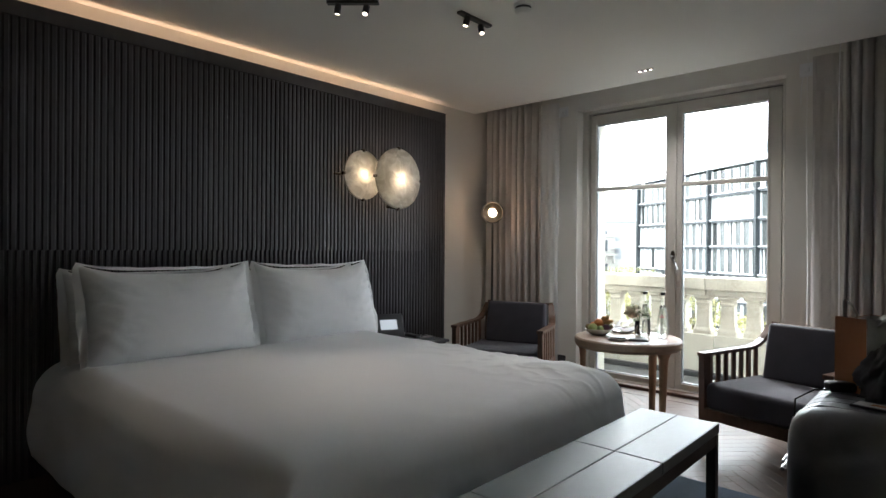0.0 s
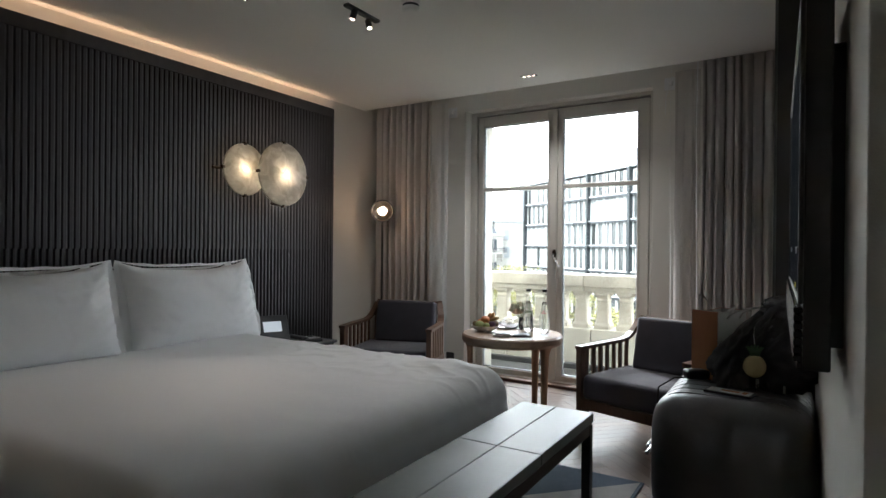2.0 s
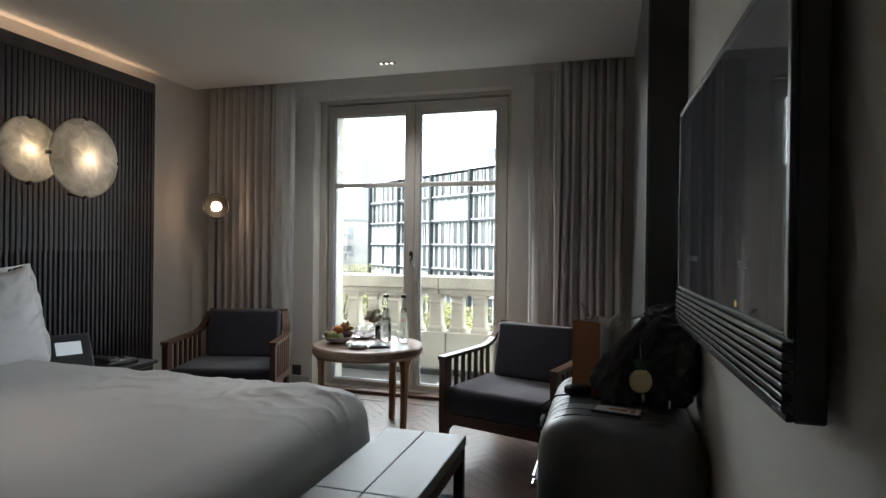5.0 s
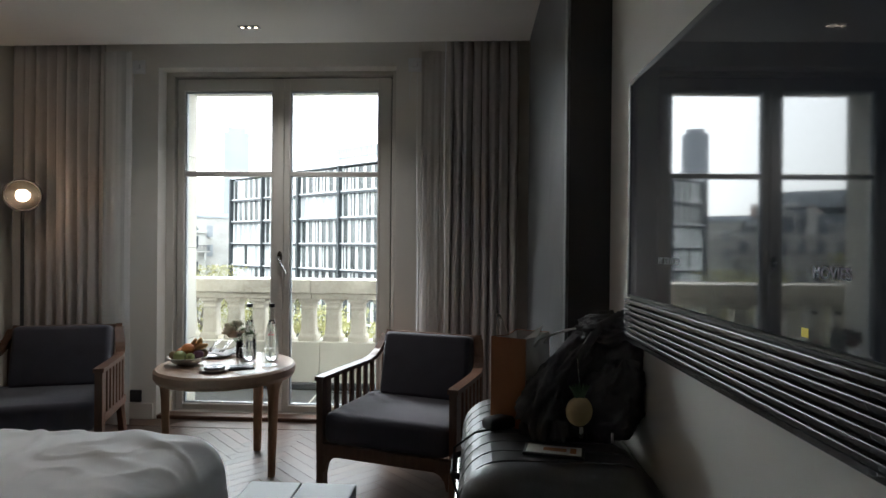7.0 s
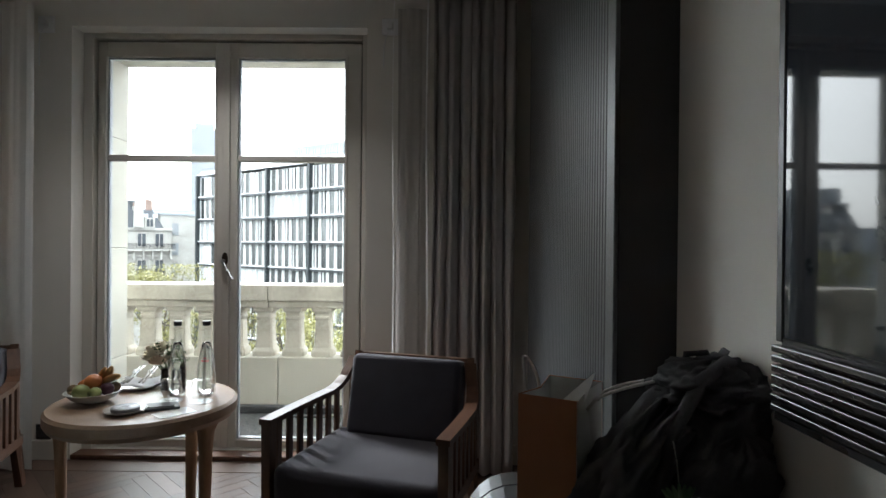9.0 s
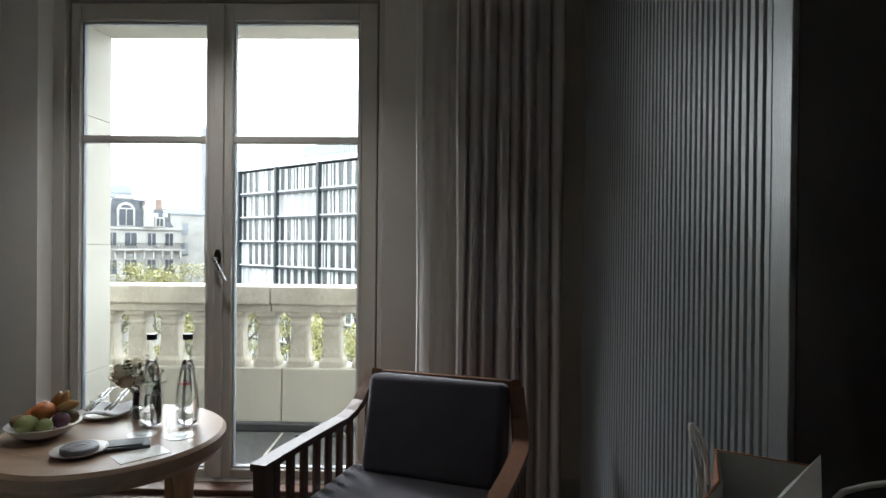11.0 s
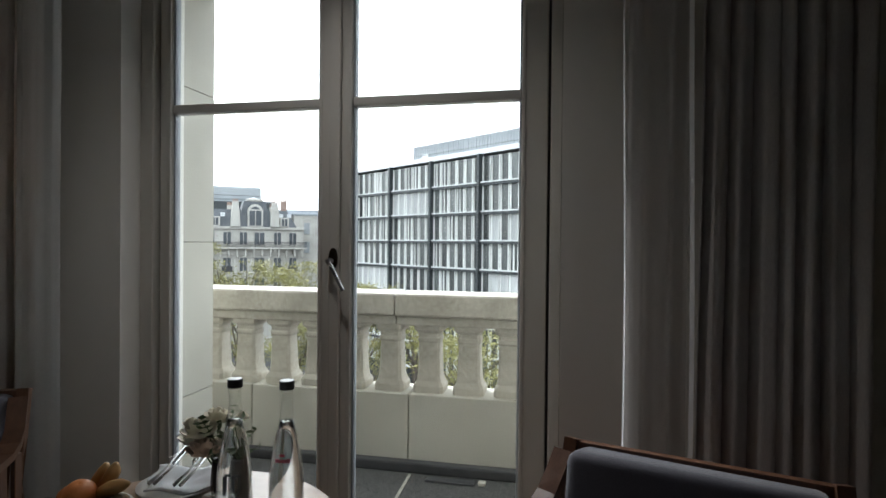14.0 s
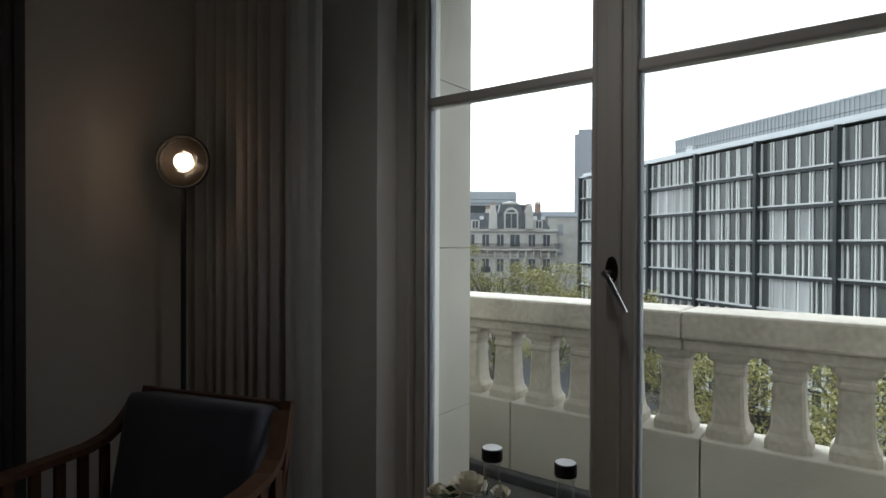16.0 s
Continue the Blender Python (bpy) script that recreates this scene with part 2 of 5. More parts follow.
def lathe(profile, steps=24, at=(0, 0, 0)):
    """A turned body from (radius, height) pairs; closed at both ends."""
    b = bmesh.new()
    rings = []
    for r, z in profile:
        rings.append([b.verts.new((at[0] + r * math.cos(2 * math.pi * k / steps), at[1] + r * math.sin(2 * math.pi * k / steps), at[2] + z)) for k in range(steps)])
    for lo, hi in zip(rings, rings[1:]):
        for k in range(steps):
            b.faces.new((lo[k], lo[(k + 1) % steps], hi[(k + 1) % steps], hi[k]))
    b.faces.new(rings[0][::-1])
    b.faces.new(rings[-1])
    return b


def tube(points, radius, steps=8, closed=False):
    """A round bar along a line of points; radius may be one number or one a point."""
    b = bmesh.new()
    pts = [Vector(p) for p in points]
    rad = radius if isinstance(radius, (list, tuple)) else [radius] * len(pts)
    rings = []
    side = None
    for i, p in enumerate(pts):
        if closed:
            d = pts[(i + 1) % len(pts)] - pts[i - 1]
        else:
            d = pts[min(i + 1, len(pts) - 1)] - pts[max(i - 1, 0)]
        d.normalize()
        if side is None:
            side = d.orthogonal().normalized()
        side = (side - d * side.dot(d)).normalized()
        up = d.cross(side)
        rings.append([b.verts.new(p + rad[i] * (math.cos(2 * math.pi * k / steps) * side + math.sin(2 * math.pi * k / steps) * up)) for k in range(steps)])
    pairs = list(zip(rings, rings[1:])) + ([(rings[-1], rings[0])] if closed else [])
    for lo, hi in pairs:
        for k in range(steps):
            b.faces.new((lo[k], lo[(k + 1) % steps], hi[(k + 1) % steps], hi[k]))
    if not closed:
        b.faces.new(rings[0][::-1])
        b.faces.new(rings[-1])
    return b


def sheet(f, nu, nv):
    """A grid of faces through f(u, v), u and v from 0 to 1."""
    b = bmesh.new()
    g = [[b.verts.new(f(i / nu, j / nv)) for j in range(nv + 1)] for i in range(nu + 1)]
    for i in range(nu):
        for j in range(nv):
            b.faces.new((g[i][j], g[i + 1][j], g[i + 1][j + 1], g[i][j + 1]))
    return b


def loft(path, w, h):
    """A rectangular bar along a list of (x, y, z) in one vertical plane: w across, h deep."""
    b = bmesh.new()
    pts = [Vector(p) for p in path]
    rings = []
    for i, p in enumerate(pts):
        d = (pts[min(i + 1, len(pts) - 1)] - pts[max(i - 1, 0)]).normalized()
        side = Vector((0, 0, 1)).cross(d)
        side = side.normalized() if side.length > 1e-4 else Vector((1, 0, 0))
        up = d.cross(side).normalized()
        rings.append([b.verts.new(p + sx * w / 2 * side + sy * h / 2 * up) for sx, sy in ((-1, -1), (1, -1), (1, 1), (-1, 1))])
    for lo, hi in zip(rings, rings[1:]):
        for k in range(4):
            b.faces.new((lo[k], lo[(k + 1) % 4], hi[(k + 1) % 4], hi[k]))
    b.faces.new(rings[0][::-1])
    b.faces.new(rings[-1])
    return b


def soft(ob, levels=2):
    md = ob.modifiers.new("smooth", "SUBSURF")
    md.levels = md.render_levels = levels
    for f in ob.data.polygons:
        f.use_smooth = True
    return ob


# ---- the room ----
XL, XR, YB, YW, ZC = -3.84, 0.131, -1.9, 5.03, 2.69   # side walls, back wall, window wall, ceiling
WX0, WX1, WZ1 = -2.80, -1.015, 2.625                 # reveal of the french window
YOUT = 5.78                                          # outer face of the facade

tagged(part("floor", box(XL - 0.2, XR + 0.2, YB - 0.2, YOUT - 0.3, -0.2, -0.008), M_JOINT), "dark joints under a herringbone parquet floor", "floor", kind="structure")
tagged(part("ceiling", box(XL, XR + 0.2, YB - 0.2, 4.72, ZC, ZC + 0.40), M_CEIL), "plain off-white painted ceiling", "ceiling", kind="structure")
tagged(part("ceiling", box(XL - 0.2, XR + 0.2, 4.7205, YW + 0.2, ZC + 0.201, ZC + 0.40), M_CEIL), "ceiling of the curtain slot", "ceiling", kind="structure")
tagged(part("wall_west", box(XL - 0.2, XL, YB - 0.2, YW, -0.2, ZC + 0.2), M_WALL), "warm off-white plaster wall behind the bed", "wall", kind="structure")
tagged(part("wall_east", box(XR, XR + 0.2, YB - 0.2, YW, -0.2, ZC + 0.2), M_WALL), "warm off-white plaster wall behind the television", "wall", kind="structure")
tagged(part("wall_television", box(0.085, XR - 0.0005, 1.0, 3.0995, 0, ZC - 0.0005, 0.002), M_WALL), "off-white plaster wall panel standing proud behind the television", "wall", kind="structure")
tagged(part("wall_south", box(XL, XR, YB - 0.2, YB, -0.2, ZC + 0.2), M_WALL), "plain off-white wall", "wall", kind="structure")
bm = box(XL - 0.2, WX0, YW, YOUT - 0.35, -0.2, ZC + 0.2)
box(WX1, XR + 0.2, YW, YOUT - 0.35, -0.2, ZC + 0.2, bm=bm)
box(WX0, WX1, YW, YOUT - 0.35, WZ1, ZC + 0.2, bm=bm)
tagged(part("wall_north", bm, M_WALL), "off-white window wall with a deep reveal", "wall", kind="structure")
ow = tagged(part("outer_wall", box(-2.87, -0.94, YOUT - 0.349, YOUT, 2.605, 4.0, 0.006), M_STONEWALL), "cream limestone facade round the window opening", "wall", kind="structure")
for x0, x1 in ((-6.5, -2.87), (-0.94, 3.0)):
    for z0, z1 in ((-2.0, -1.06), (-1.06, -0.28), (-0.28, 0.50), (0.50, 1.28), (1.28, 2.06), (2.06, 2.84), (2.84, 4.0)):
        part("stone_block", box(x0 + 0.001, x1 - 0.001, YOUT - 0.349, YOUT, z0 + 0.001, z1 - 0.001, 0.004), M_STONEWALL, ow)
bm = box(XL, WX0 - 0.02, YW - 0.014, YW, 0, 0.12, 0.004)
box(WX1 + 0.02, XR, YW - 0.014, YW, 0, 0.12, 0.004, bm=bm)
tagged(part("baseboard", bm, M_TRIM), "painted skirting board under the window wall", "baseboard", kind="structure")


def french_window():
    """Two glazed leaves in a painted frame, each with a cross bar above the middle."""
    y0, y1 = 5.17, 5.23
    fx0, fx1, fz = -2.736, -1.058, 2.592
    w = thing("window_1", "closed pair of painted french windows with grey-white frames", "window", kind="structure")
    bm = box(WX0, fx0, y0 - 0.03, y1, 0.0, WZ1, 0.004)
    box(fx1, WX1, y0 - 0.03, y1, 0.0, WZ1, 0.004, bm=bm)
    box(fx0, fx1, y0 - 0.03, y1, fz, WZ1, 0.004, bm=bm)
    box(fx0, fx1, y0 - 0.03, y1, 0.0, 0.03, 0.004, bm=bm)
    part("window_frame", bm, M_TRIM, w)
    # black boxes fill the gap round the leaves to imitate its shade
    seal = box(fx0, fx0 + 0.02, y0 + 0.03, y1 - 0.004, 0.03, fz)
    box(fx1 - 0.02, fx1, y0 + 0.03, y1 - 0.004, 0.03, fz, bm=seal)
    box(fx0 + 0.02, fx1 - 0.02, y0 + 0.03, y1 - 0.004, fz - 0.02, fz, bm=seal)
    part("seal", seal, M_BLACK, w, "black strip standing for the shade in the joint")
    for x0, x1, px0, px1 in ((fx0 + 0.011, -1.9125, -2.668, -1.985), (-1.9055, fx1 - 0.011, -1.843, -1.167)):
        leaf = part("window_leaf", bmesh_leaf(x0, x1, px0, px1, y0, y1), M_TRIM, w)
        bead = bmesh.new()
        for a0, a1, b0, b1 in ((px0 + 0.001, px1 - 0.001, 0.087, 0.095), (px0 + 0.001, px1 - 0.001, 2.475, 2.483), (px0 + 0.001, px0 + 0.009, 0.0955, 2.4745), (px1 - 0.009, px1 - 0.001, 0.0955, 2.4745)):
            box(a0, a1, y0 + 0.012, y0 + 0.048, b0, b1, 0.002, bm=bead)
        part("bead", bead, M_GASKET, leaf)
        mould = bmesh.new()
        for a0, a1, b0, b1 in ((px0 - 0.016, px0 - 0.0005, 0.072, 2.498), (px1 + 0.0005, px1 + 0.016, 0.072, 2.498), (px0, px1, 2.4845, 2.498), (px0, px1, 0.072, 0.0855)):
            box(a0, a1, y0 - 0.007, y0 - 0.0002, b0, b1, 0.0025, bm=mould)
        part("moulding", mould, M_TRIM, leaf)
        for z0, z1 in ((0.096, 1.833), (1.874, 2.474)):
            g = part("pane", box(px0 + 0.004, px1 - 0.004, y0 + 0.028, y0 + 0.034, z0, z1), M_PANE, leaf)
            g.visible_shadow = False
    part("astragal", box(-1.932, -1.886, 5.146, 5.1695, 0.04, 2.57, 0.006, 2), M_TRIM, w)
    rose = lathe([(0.006, 0.0), (0.020, 0.0), (0.020, 0.006), (0.014, 0.010)], 24)
    rose.transform(pose(-1.909, 5.1455, 1.222, 90) @ Matrix.Diagonal((0.95, 2.1, 1, 1)))
    part("handle_plate", rose, M_BRONZE, w, "oval dark handle plate")
    lever = tube([(-1.916, 5.098, 1.216), (-1.900, 5.095, 1.195), (-1.846, 5.092, 1.098)], [0.011, 0.0085, 0.0075], 10)
    part("handle", add(tube([(-1.914, 5.145, 1.212), (-1.914, 5.096, 1.212)], 0.011, 12), lever), M_CHROME, w, "brushed steel window handle turned aslant")
    part("door_sill", box(WX0, WX1, 5.03, 5.1395, 0.002, 0.03, 0.004), M_WALNUT, w, "worn wooden threshold")


def bmesh_leaf(x0, x1, px0, px1, y0, y1):
    bm = box(x0, px0, y0, y1, 0.037, 2.581, 0.003)
    box(px1, x1, y0, y1, 0.037, 2.581, 0.003, bm=bm)
    box(px0, px1, y0, y1, 0.037, 0.086, 0.003, bm=bm)
    box(px0, px1, y0, y1, 2.484, 2.581, 0.003, bm=bm)
    box(px0, px1, y0 + 0.002, y1 - 0.005, 1.834, 1.873, 0.008, 2, bm=bm)
    return bm


french_window()


def rib_mesh(name, width, height, depth, material):
    """One upright rib with rounded shoulders, its back in the plane y = 0, proud towards -y."""
    cut = [(0.0, 0.0), (0.06, -0.6), (0.2, -1.0), (0.8, -1.0), (0.94, -0.6), (1.0, 0.0)]
    b = bmesh.new()
    lo = [b.verts.new((width * u, d * depth, 0)) for u, d in cut]
    hi = [b.verts.new((width * u, d * depth, height)) for u, d in cut]
    for k in range(len(cut)):
        n = (k + 1) % len(cut)
        b.faces.new((lo[k], lo[n], hi[n], hi[k]))
    b.faces.new(hi)
    b.faces.new(lo[::-1])
    me = mesh_of(b, name)
    me.materials.append(material)
    return me


def ribs(name, m, width, pitch, cover, height, depth, material, parent):
    """A row of upright ribs along local x, each a piece of its own on one mesh."""
    n = round(width / pitch)
    me = rib_mesh(name, width / n * cover, height, depth, material)
    for k in range(n):
        o = new(name, me)
        o.parent = parent
        o.matrix_local = m @ pose(width * k / n, 0, 0)

# ---- headboard wall ----
PX, PY0, PY1, PZ = -3.76, -1.2, 4.172, 2.585
p = thing("wall_panelling", "charcoal ribbed wooden panelling across the wall behind the bed", "wall panel")
part("backing", box(XL, PX - 0.011, PY0, PY1 - 0.002, 0, PZ - 0.15), M_PANEL, p)
part("cove_lip", box(PX - 0.024, PX - 0.011, PY0, PY1 - 0.002, PZ - 0.1495, PZ - 0.001, 0.001), M_PANEL, p)
part("cove_end", box(XL, PX - 0.0245, PY1 - 0.014, PY1 - 0.002, PZ - 0.1495, PZ - 0.001, 0.001), M_PANEL, p)
part("top_rail", box(PX - 0.0105, PX, PY0, PY1 - 0.001, PZ - 0.085, PZ, 0.002), M_PANEL, p)
part("end_stile", box(PX - 0.0105, PX, PY1 - 0.035, PY1 - 0.001, 0, PZ - 0.0855, 0.002), M_PANEL, p)
ribs("rib", pose(PX - 0.0105, PY0, 0, 0, 0, 90), PY1 - 0.036 - PY0, 0.036, 0.84, PZ - 0.086, 0.009, M_PANEL, p)
hb = thing("headboard", "low charcoal slatted headboard fixed to the panelling", "headboard")
ribs("slat", pose(PX + 0.001, 0.30, 0, 0, 0, 90), 3.57, 0.036, 0.66, 1.245, 0.016, M_PANEL, hb)
part("edge_strip", box(PX + 0.001, PX + 0.016, 3.87, 3.885, 0, 1.245, 0.002), M_PANEL, hb)
area_lamp("cove_light", pose(XL + 0.034, (PY0 + PY1) / 2, PZ - 0.146, 180, 0, 90), 5.2, 0.03, COVE, WARM)

# ---- bed ----
bed = thing("bed", "wide bed made up with a smooth white duvet", "bed")
BX0, BX1, BY0, BY1, BZ = -3.72, -1.335, 0.80, 2.90, 0.632


def bend(t, r, hang):
    """How far a sheet goes out and down after t metres past the start of a rounded edge of radius r."""
    if t <= 0:
        return 0.0, 0.0
    q = t / r
    if q < math.pi / 2:
        return r * math.sin(q), r * (1 - math.cos(q))
    return r + 0.02 * math.sin(min(1, (t - r * math.pi / 2) / hang) * math.pi), r + (t - r * math.pi / 2)


def duvet(u, v):
    """The cover: a soft slab with rounded edges, whose sides fall towards the floor, slightly rumpled."""
    RF, RN, RS = 0.13, 0.20, 0.085             # radii at the foot, the near side and the window side
    hang = 0.30
    lx, y_lo, y_hi = BX1 - RF, BY0 + RN, BY1 - RS
    fx = BX0 + (lx - BX0 + RF * 1.57 + hang) * u
    fy = y_lo - RN * 1.57 - hang + (y_hi - y_lo + (RN + RS) * 1.57 + 2 * hang) * v
    ox, zx = bend(fx - lx, RF, hang)
    on, zn = bend(y_lo - fy, RN, hang)
    os_, zs = bend(fy - y_hi, RS, hang)
    x = min(fx, lx) + ox
    y = min(max(fy, y_lo), y_hi) - on + os_
    drop = max(zx, zn, zs) + 0.25 * min(zx, zn + zs)
    side = min(1, drop / 0.2)
    z = BZ - drop - 0.02 * max(0, (x - BX1 + 0.5) / 0.5) ** 2
    n = 0.010 * noise.noise((x * 1.3, y * 1.6, 0.3)) + 0.003 * noise.noise((x * 4, y * 4, 4))
    far = min(1, max(0, (y - 2.2) / 0.4)) * min(1, max(0, (x + 3.1) / 0.6))
    a = noise.noise((x * 3.2 + y * 1.4, y * 4.2 - x * 1.6, 7))
    n += far * 0.015 * max(0, 1 - abs(a) * 5) * min(1, max(0, 0.35 + 2 * noise.noise((x * 1.8, y * 2.1, 21))))
    b = noise.noise((x * 6.0 - y * 4.0 + 3, y * 7 + x * 3.0, 1.5))
    n += far * 0.010 * max(0, 1 - abs(b) * 6)
    c = noise.noise((x * 2.3 + 5, y * 2.0 - x, 3.0))
    n += 0.004 * max(0, 1 - abs(c) * 9) * max(0, noise.noise((x, y, 8.0)) * 2)
    k = noise.noise((x * 6 + 2 * y, y * 6, z * 5))
    puck = 0.012 * side * k
    return (x + puck * (zx > 0), y + puck * ((zs > 0) - 1.0 * (zn > 0)), z + n * (1 - 0.7 * side))


d = part("duvet", sheet(duvet, 170, 210), M_LINEN, bed, "white cotton duvet cover, slightly rumpled", smooth=True)
md = d.modifiers.new("thick", "SOLIDIFY")
md.thickness, md.offset = 0.02, -1
part("mattress", box(BX0, BX1 - 0.06, BY0 + 0.08, BY1 - 0.06, 0.24, 0.52, 0.05, 3), M_LINEN, bed)
part("bed_base", box(BX0, BX1 - 0.10, BY0 + 0.10, BY1 - 0.10, 0.02, 0.24, 0.01), M_DARKWOOD, bed)


def pillow(m, w, h, t, seed):
    """A plump case with a flat flange round it."""
    ob = thing("pillow", "white cotton pillow with a flat flange, leaning on the headboard", "pillow", m, "pillows on the bed")

    def body(side):
        def f(u, v):
            a, b2 = 2 * u - 1, 2 * v - 1
            puff = max(0, (1 - abs(a) ** 3.2)) ** 0.55 * max(0, (1 - abs(b2) ** 2.6)) ** 0.6
            wr = noise.noise((a * 2 + seed, b2 * 1.6, seed)) * 0.016 * puff + 0.036 * (1 - min(1, 4 * abs(noise.noise((a * 3 + seed, (b2 - 0.8 * abs(a)) * 7, seed))))) * (abs(a) ** 3) * puff ** 0.5
            x = a * w / 2 * (1 - 0.05 * (1 - b2 * b2)) 
            wr += 0.012 * puff ** 0.5 * max(0, 1 - 5 * abs(noise.noise((a * 1.5 + b2 * 1.5 + seed, b2 * 2.4 - a * 2.0, seed + 4)))) * max(abs(a), abs(b2)) ** 2
            z = h * v + 0.034 * abs(a) ** 4 * v - 0.035 * (1 - a * a) * (v > 0.5) * (2 * v - 1) + 0.02 * (1 - a * a) * (v < 0.5) * (1 - 2 * v)
            return (x, side * (t / 2 * puff + wr + 0.003), z)
        return f
    bm = sheet(body(-1), 48, 36)
    add(bm, sheet(body(1), 48, 36))
    part("filling", bm, M_LINEN, ob, smooth=True)

    def fl(u, v):
        a = 2 * math.pi * u
        c, s = math.cos(a), math.sin(a)
        k = 1 / max(abs(c), abs(s))
        g = (0.93 + 0.12 * v)
        wob = 0.026 * noise.noise((c * 5 + seed, s * 5, v)) * v
        return (c * k * w / 2 * (g if abs(c) > abs(s) else 0.93 + 0.08 * v), wob, h / 2 + s * k * h / 2 * (0.97 + 0.07 * v) + 0.034 * abs(c * k) ** 4 * (0.5 + 0.5 * s * k))
    part("flange", sheet(fl, 96, 3), M_LINEN, ob, smooth=True)
    return ob


for cy, w, seed in ((1.465, 0.99, 1.0), (2.50, 0.97, 5.0)):
    pillow(pose(-3.40, cy, 0.60, -17, 0, 90), w, 0.56, 0.25, seed)
    pillow(pose(-3.56, cy - 0.065, 0.60, -11, 0, 90), w - 0.03, 0.515, 0.16, seed + 9)

# ---- bench ----
bench = thing("bench", "long low bench with a grey-green leather pad on dark legs", "bench")
NX0, NX1, NY0, NY1 = -1.235, -0.848, 1.25, 2.90
midx = (NX0 + NX1) / 2 - 0.005
for k, (a0, a1) in enumerate(((NX0, midx), (midx, NX1))):
    for b0, b1 in ((NY0, 1.50), (1.50, 2.205), (2.205, NY1)):
        part("cushion_panel", box(a0 + 0.001, a1 - 0.001, b0 + 0.001, b1 - 0.001, 0.405, 0.452, 0.005, 2), M_LEATHER, bench)
part("frame", box(NX0 + 0.012, NX1 - 0.006, NY0 + 0.012, NY1 - 0.012, 0.345, 0.404, 0.004), M_DARKWOOD, bench)
for lx, ly in ((NX0 + 0.03, NY0 + 0.03), (NX1 - 0.025, NY0 + 0.03), (NX0 + 0.03, NY1 - 0.03), (NX1 - 0.025, NY1 - 0.03)):
    part("leg", loft([(lx, ly, 0.0), (lx, ly, 0.2), (lx, ly, 0.40)], 0.042, 0.042), M_DARKWOOD, bench)

# ---- armchairs ----
def armchair(m, label):
    """Low lounge chair: wooden frame, slatted arms that sweep up to the back, two loose cushions."""
    c = thing("armchair", label, "armchair", m, "armchairs by the window")
    W, D = 0.80, 0.66
    for s in (-1, 1):
        x = s * (W / 2 - 0.02)
        part("front_leg", loft([(x, 0.03, 0), (x, 0.022, 0.3), (x, 0.02, 0.585)], 0.04, 0.05), M_WALNUT, c)
        part("rear_leg", loft([(s * 0.325, D + 0.06, 0), (s * 0.318, D - 0.01, 0.3), (s * 0.308, D + 0.01, 0.60), (s * 0.297, D + 0.055, 0.765)], 0.036, 0.045), M_WALNUT, c)
        arm = part("armrest", loft([(x, -0.01, 0.590), (x, 0.2, 0.591), (x * 0.985, 0.40, 0.592), (x * 0.945, 0.50, 0.598), (x * 0.91, 0.56, 0.616), (x * 0.875, 0.605, 0.650), (x * 0.84, 0.635, 0.695), (x * 0.81, 0.665, 0.745)], 0.056, 0.024), M_WALNUT, c)
        part("side_rail", loft([(x, 0.03, 0.30), (x * 0.90, D, 0.27)], 0.028, 0.05), M_WALNUT, c)
        for k in range(7):
            y = 0.088 + 0.080 * k
            part("slat", box(x * (1 - 0.02 * k / 2) - 0.008, x * (1 - 0.02 * k / 2) + 0.008, y - 0.018, y + 0.018, 0.30, 0.588, 0.002), M_WALNUT, c)
    for s in (-1, 1):
        b = prism([(0, 0), (0.09, 0), (0.05, -0.014), (0.022, -0.045), (0.012, -0.09), (0, -0.09)], 0.004, 0.034)
        b.transform(pose(s * (W / 2 - 0.042), 0.037, 0.18, 90) @ Matrix.Diagonal((-s, 1, 1, 1)))
        bmesh.ops.recalc_face_normals(b, faces=b.faces)
        part("corner_bracket", b, M_WALNUT, c)
    part("front_rail", box(-W / 2 + 0.03, W / 2 - 0.03, 0.0, 0.035, 0.175, 0.245, 0.006, 2), M_WALNUT, c)
    part("back_rail", loft([(-0.296, D + 0.05, 0.738), (0.296, D + 0.05, 0.738)], 0.022, 0.05), M_WALNUT, c)
    for k in range(6):
        x = -0.26 + 0.104 * k
        part("back_slat", loft([(x, D - 0.01, 0.28), (x, D + 0.048, 0.72)], 0.03, 0.012), M_WALNUT, c)
    s = part("seat_cushion", box(-W / 2 + 0.045, W / 2 - 0.045, 0.0, 0.60, 0.245, 0.405, 0.035, 3), M_NAVY, c, "dark navy woven seat cushion", smooth=True)
    puff(s, 0.012)
    b = box(-0.278, 0.278, -0.07, 0.07, 0.0, 0.385, 0.028, 3)
    b.transform(pose(0, 0.565, 0.385, -13))
    s = part("back_cushion", b, M_NAVY, c, "dark navy woven back cushion", smooth=True)
    puff(s, 0.010)
    return c


def puff(ob, amount):
    for v in ob.data.vertices:
        v.co += v.normal * (amount * noise.noise(v.co * 5) + amount * 0.3)


ch = armchair(pose(-0.895, 3.80, 0, 0, 0, -17), "dark walnut slatted armchair with navy cushions beside the window")
armchair(pose(-2.905, 3.87, 0, 0, 0, 18), "walnut slatted armchair with navy cushions in the curtain corner")

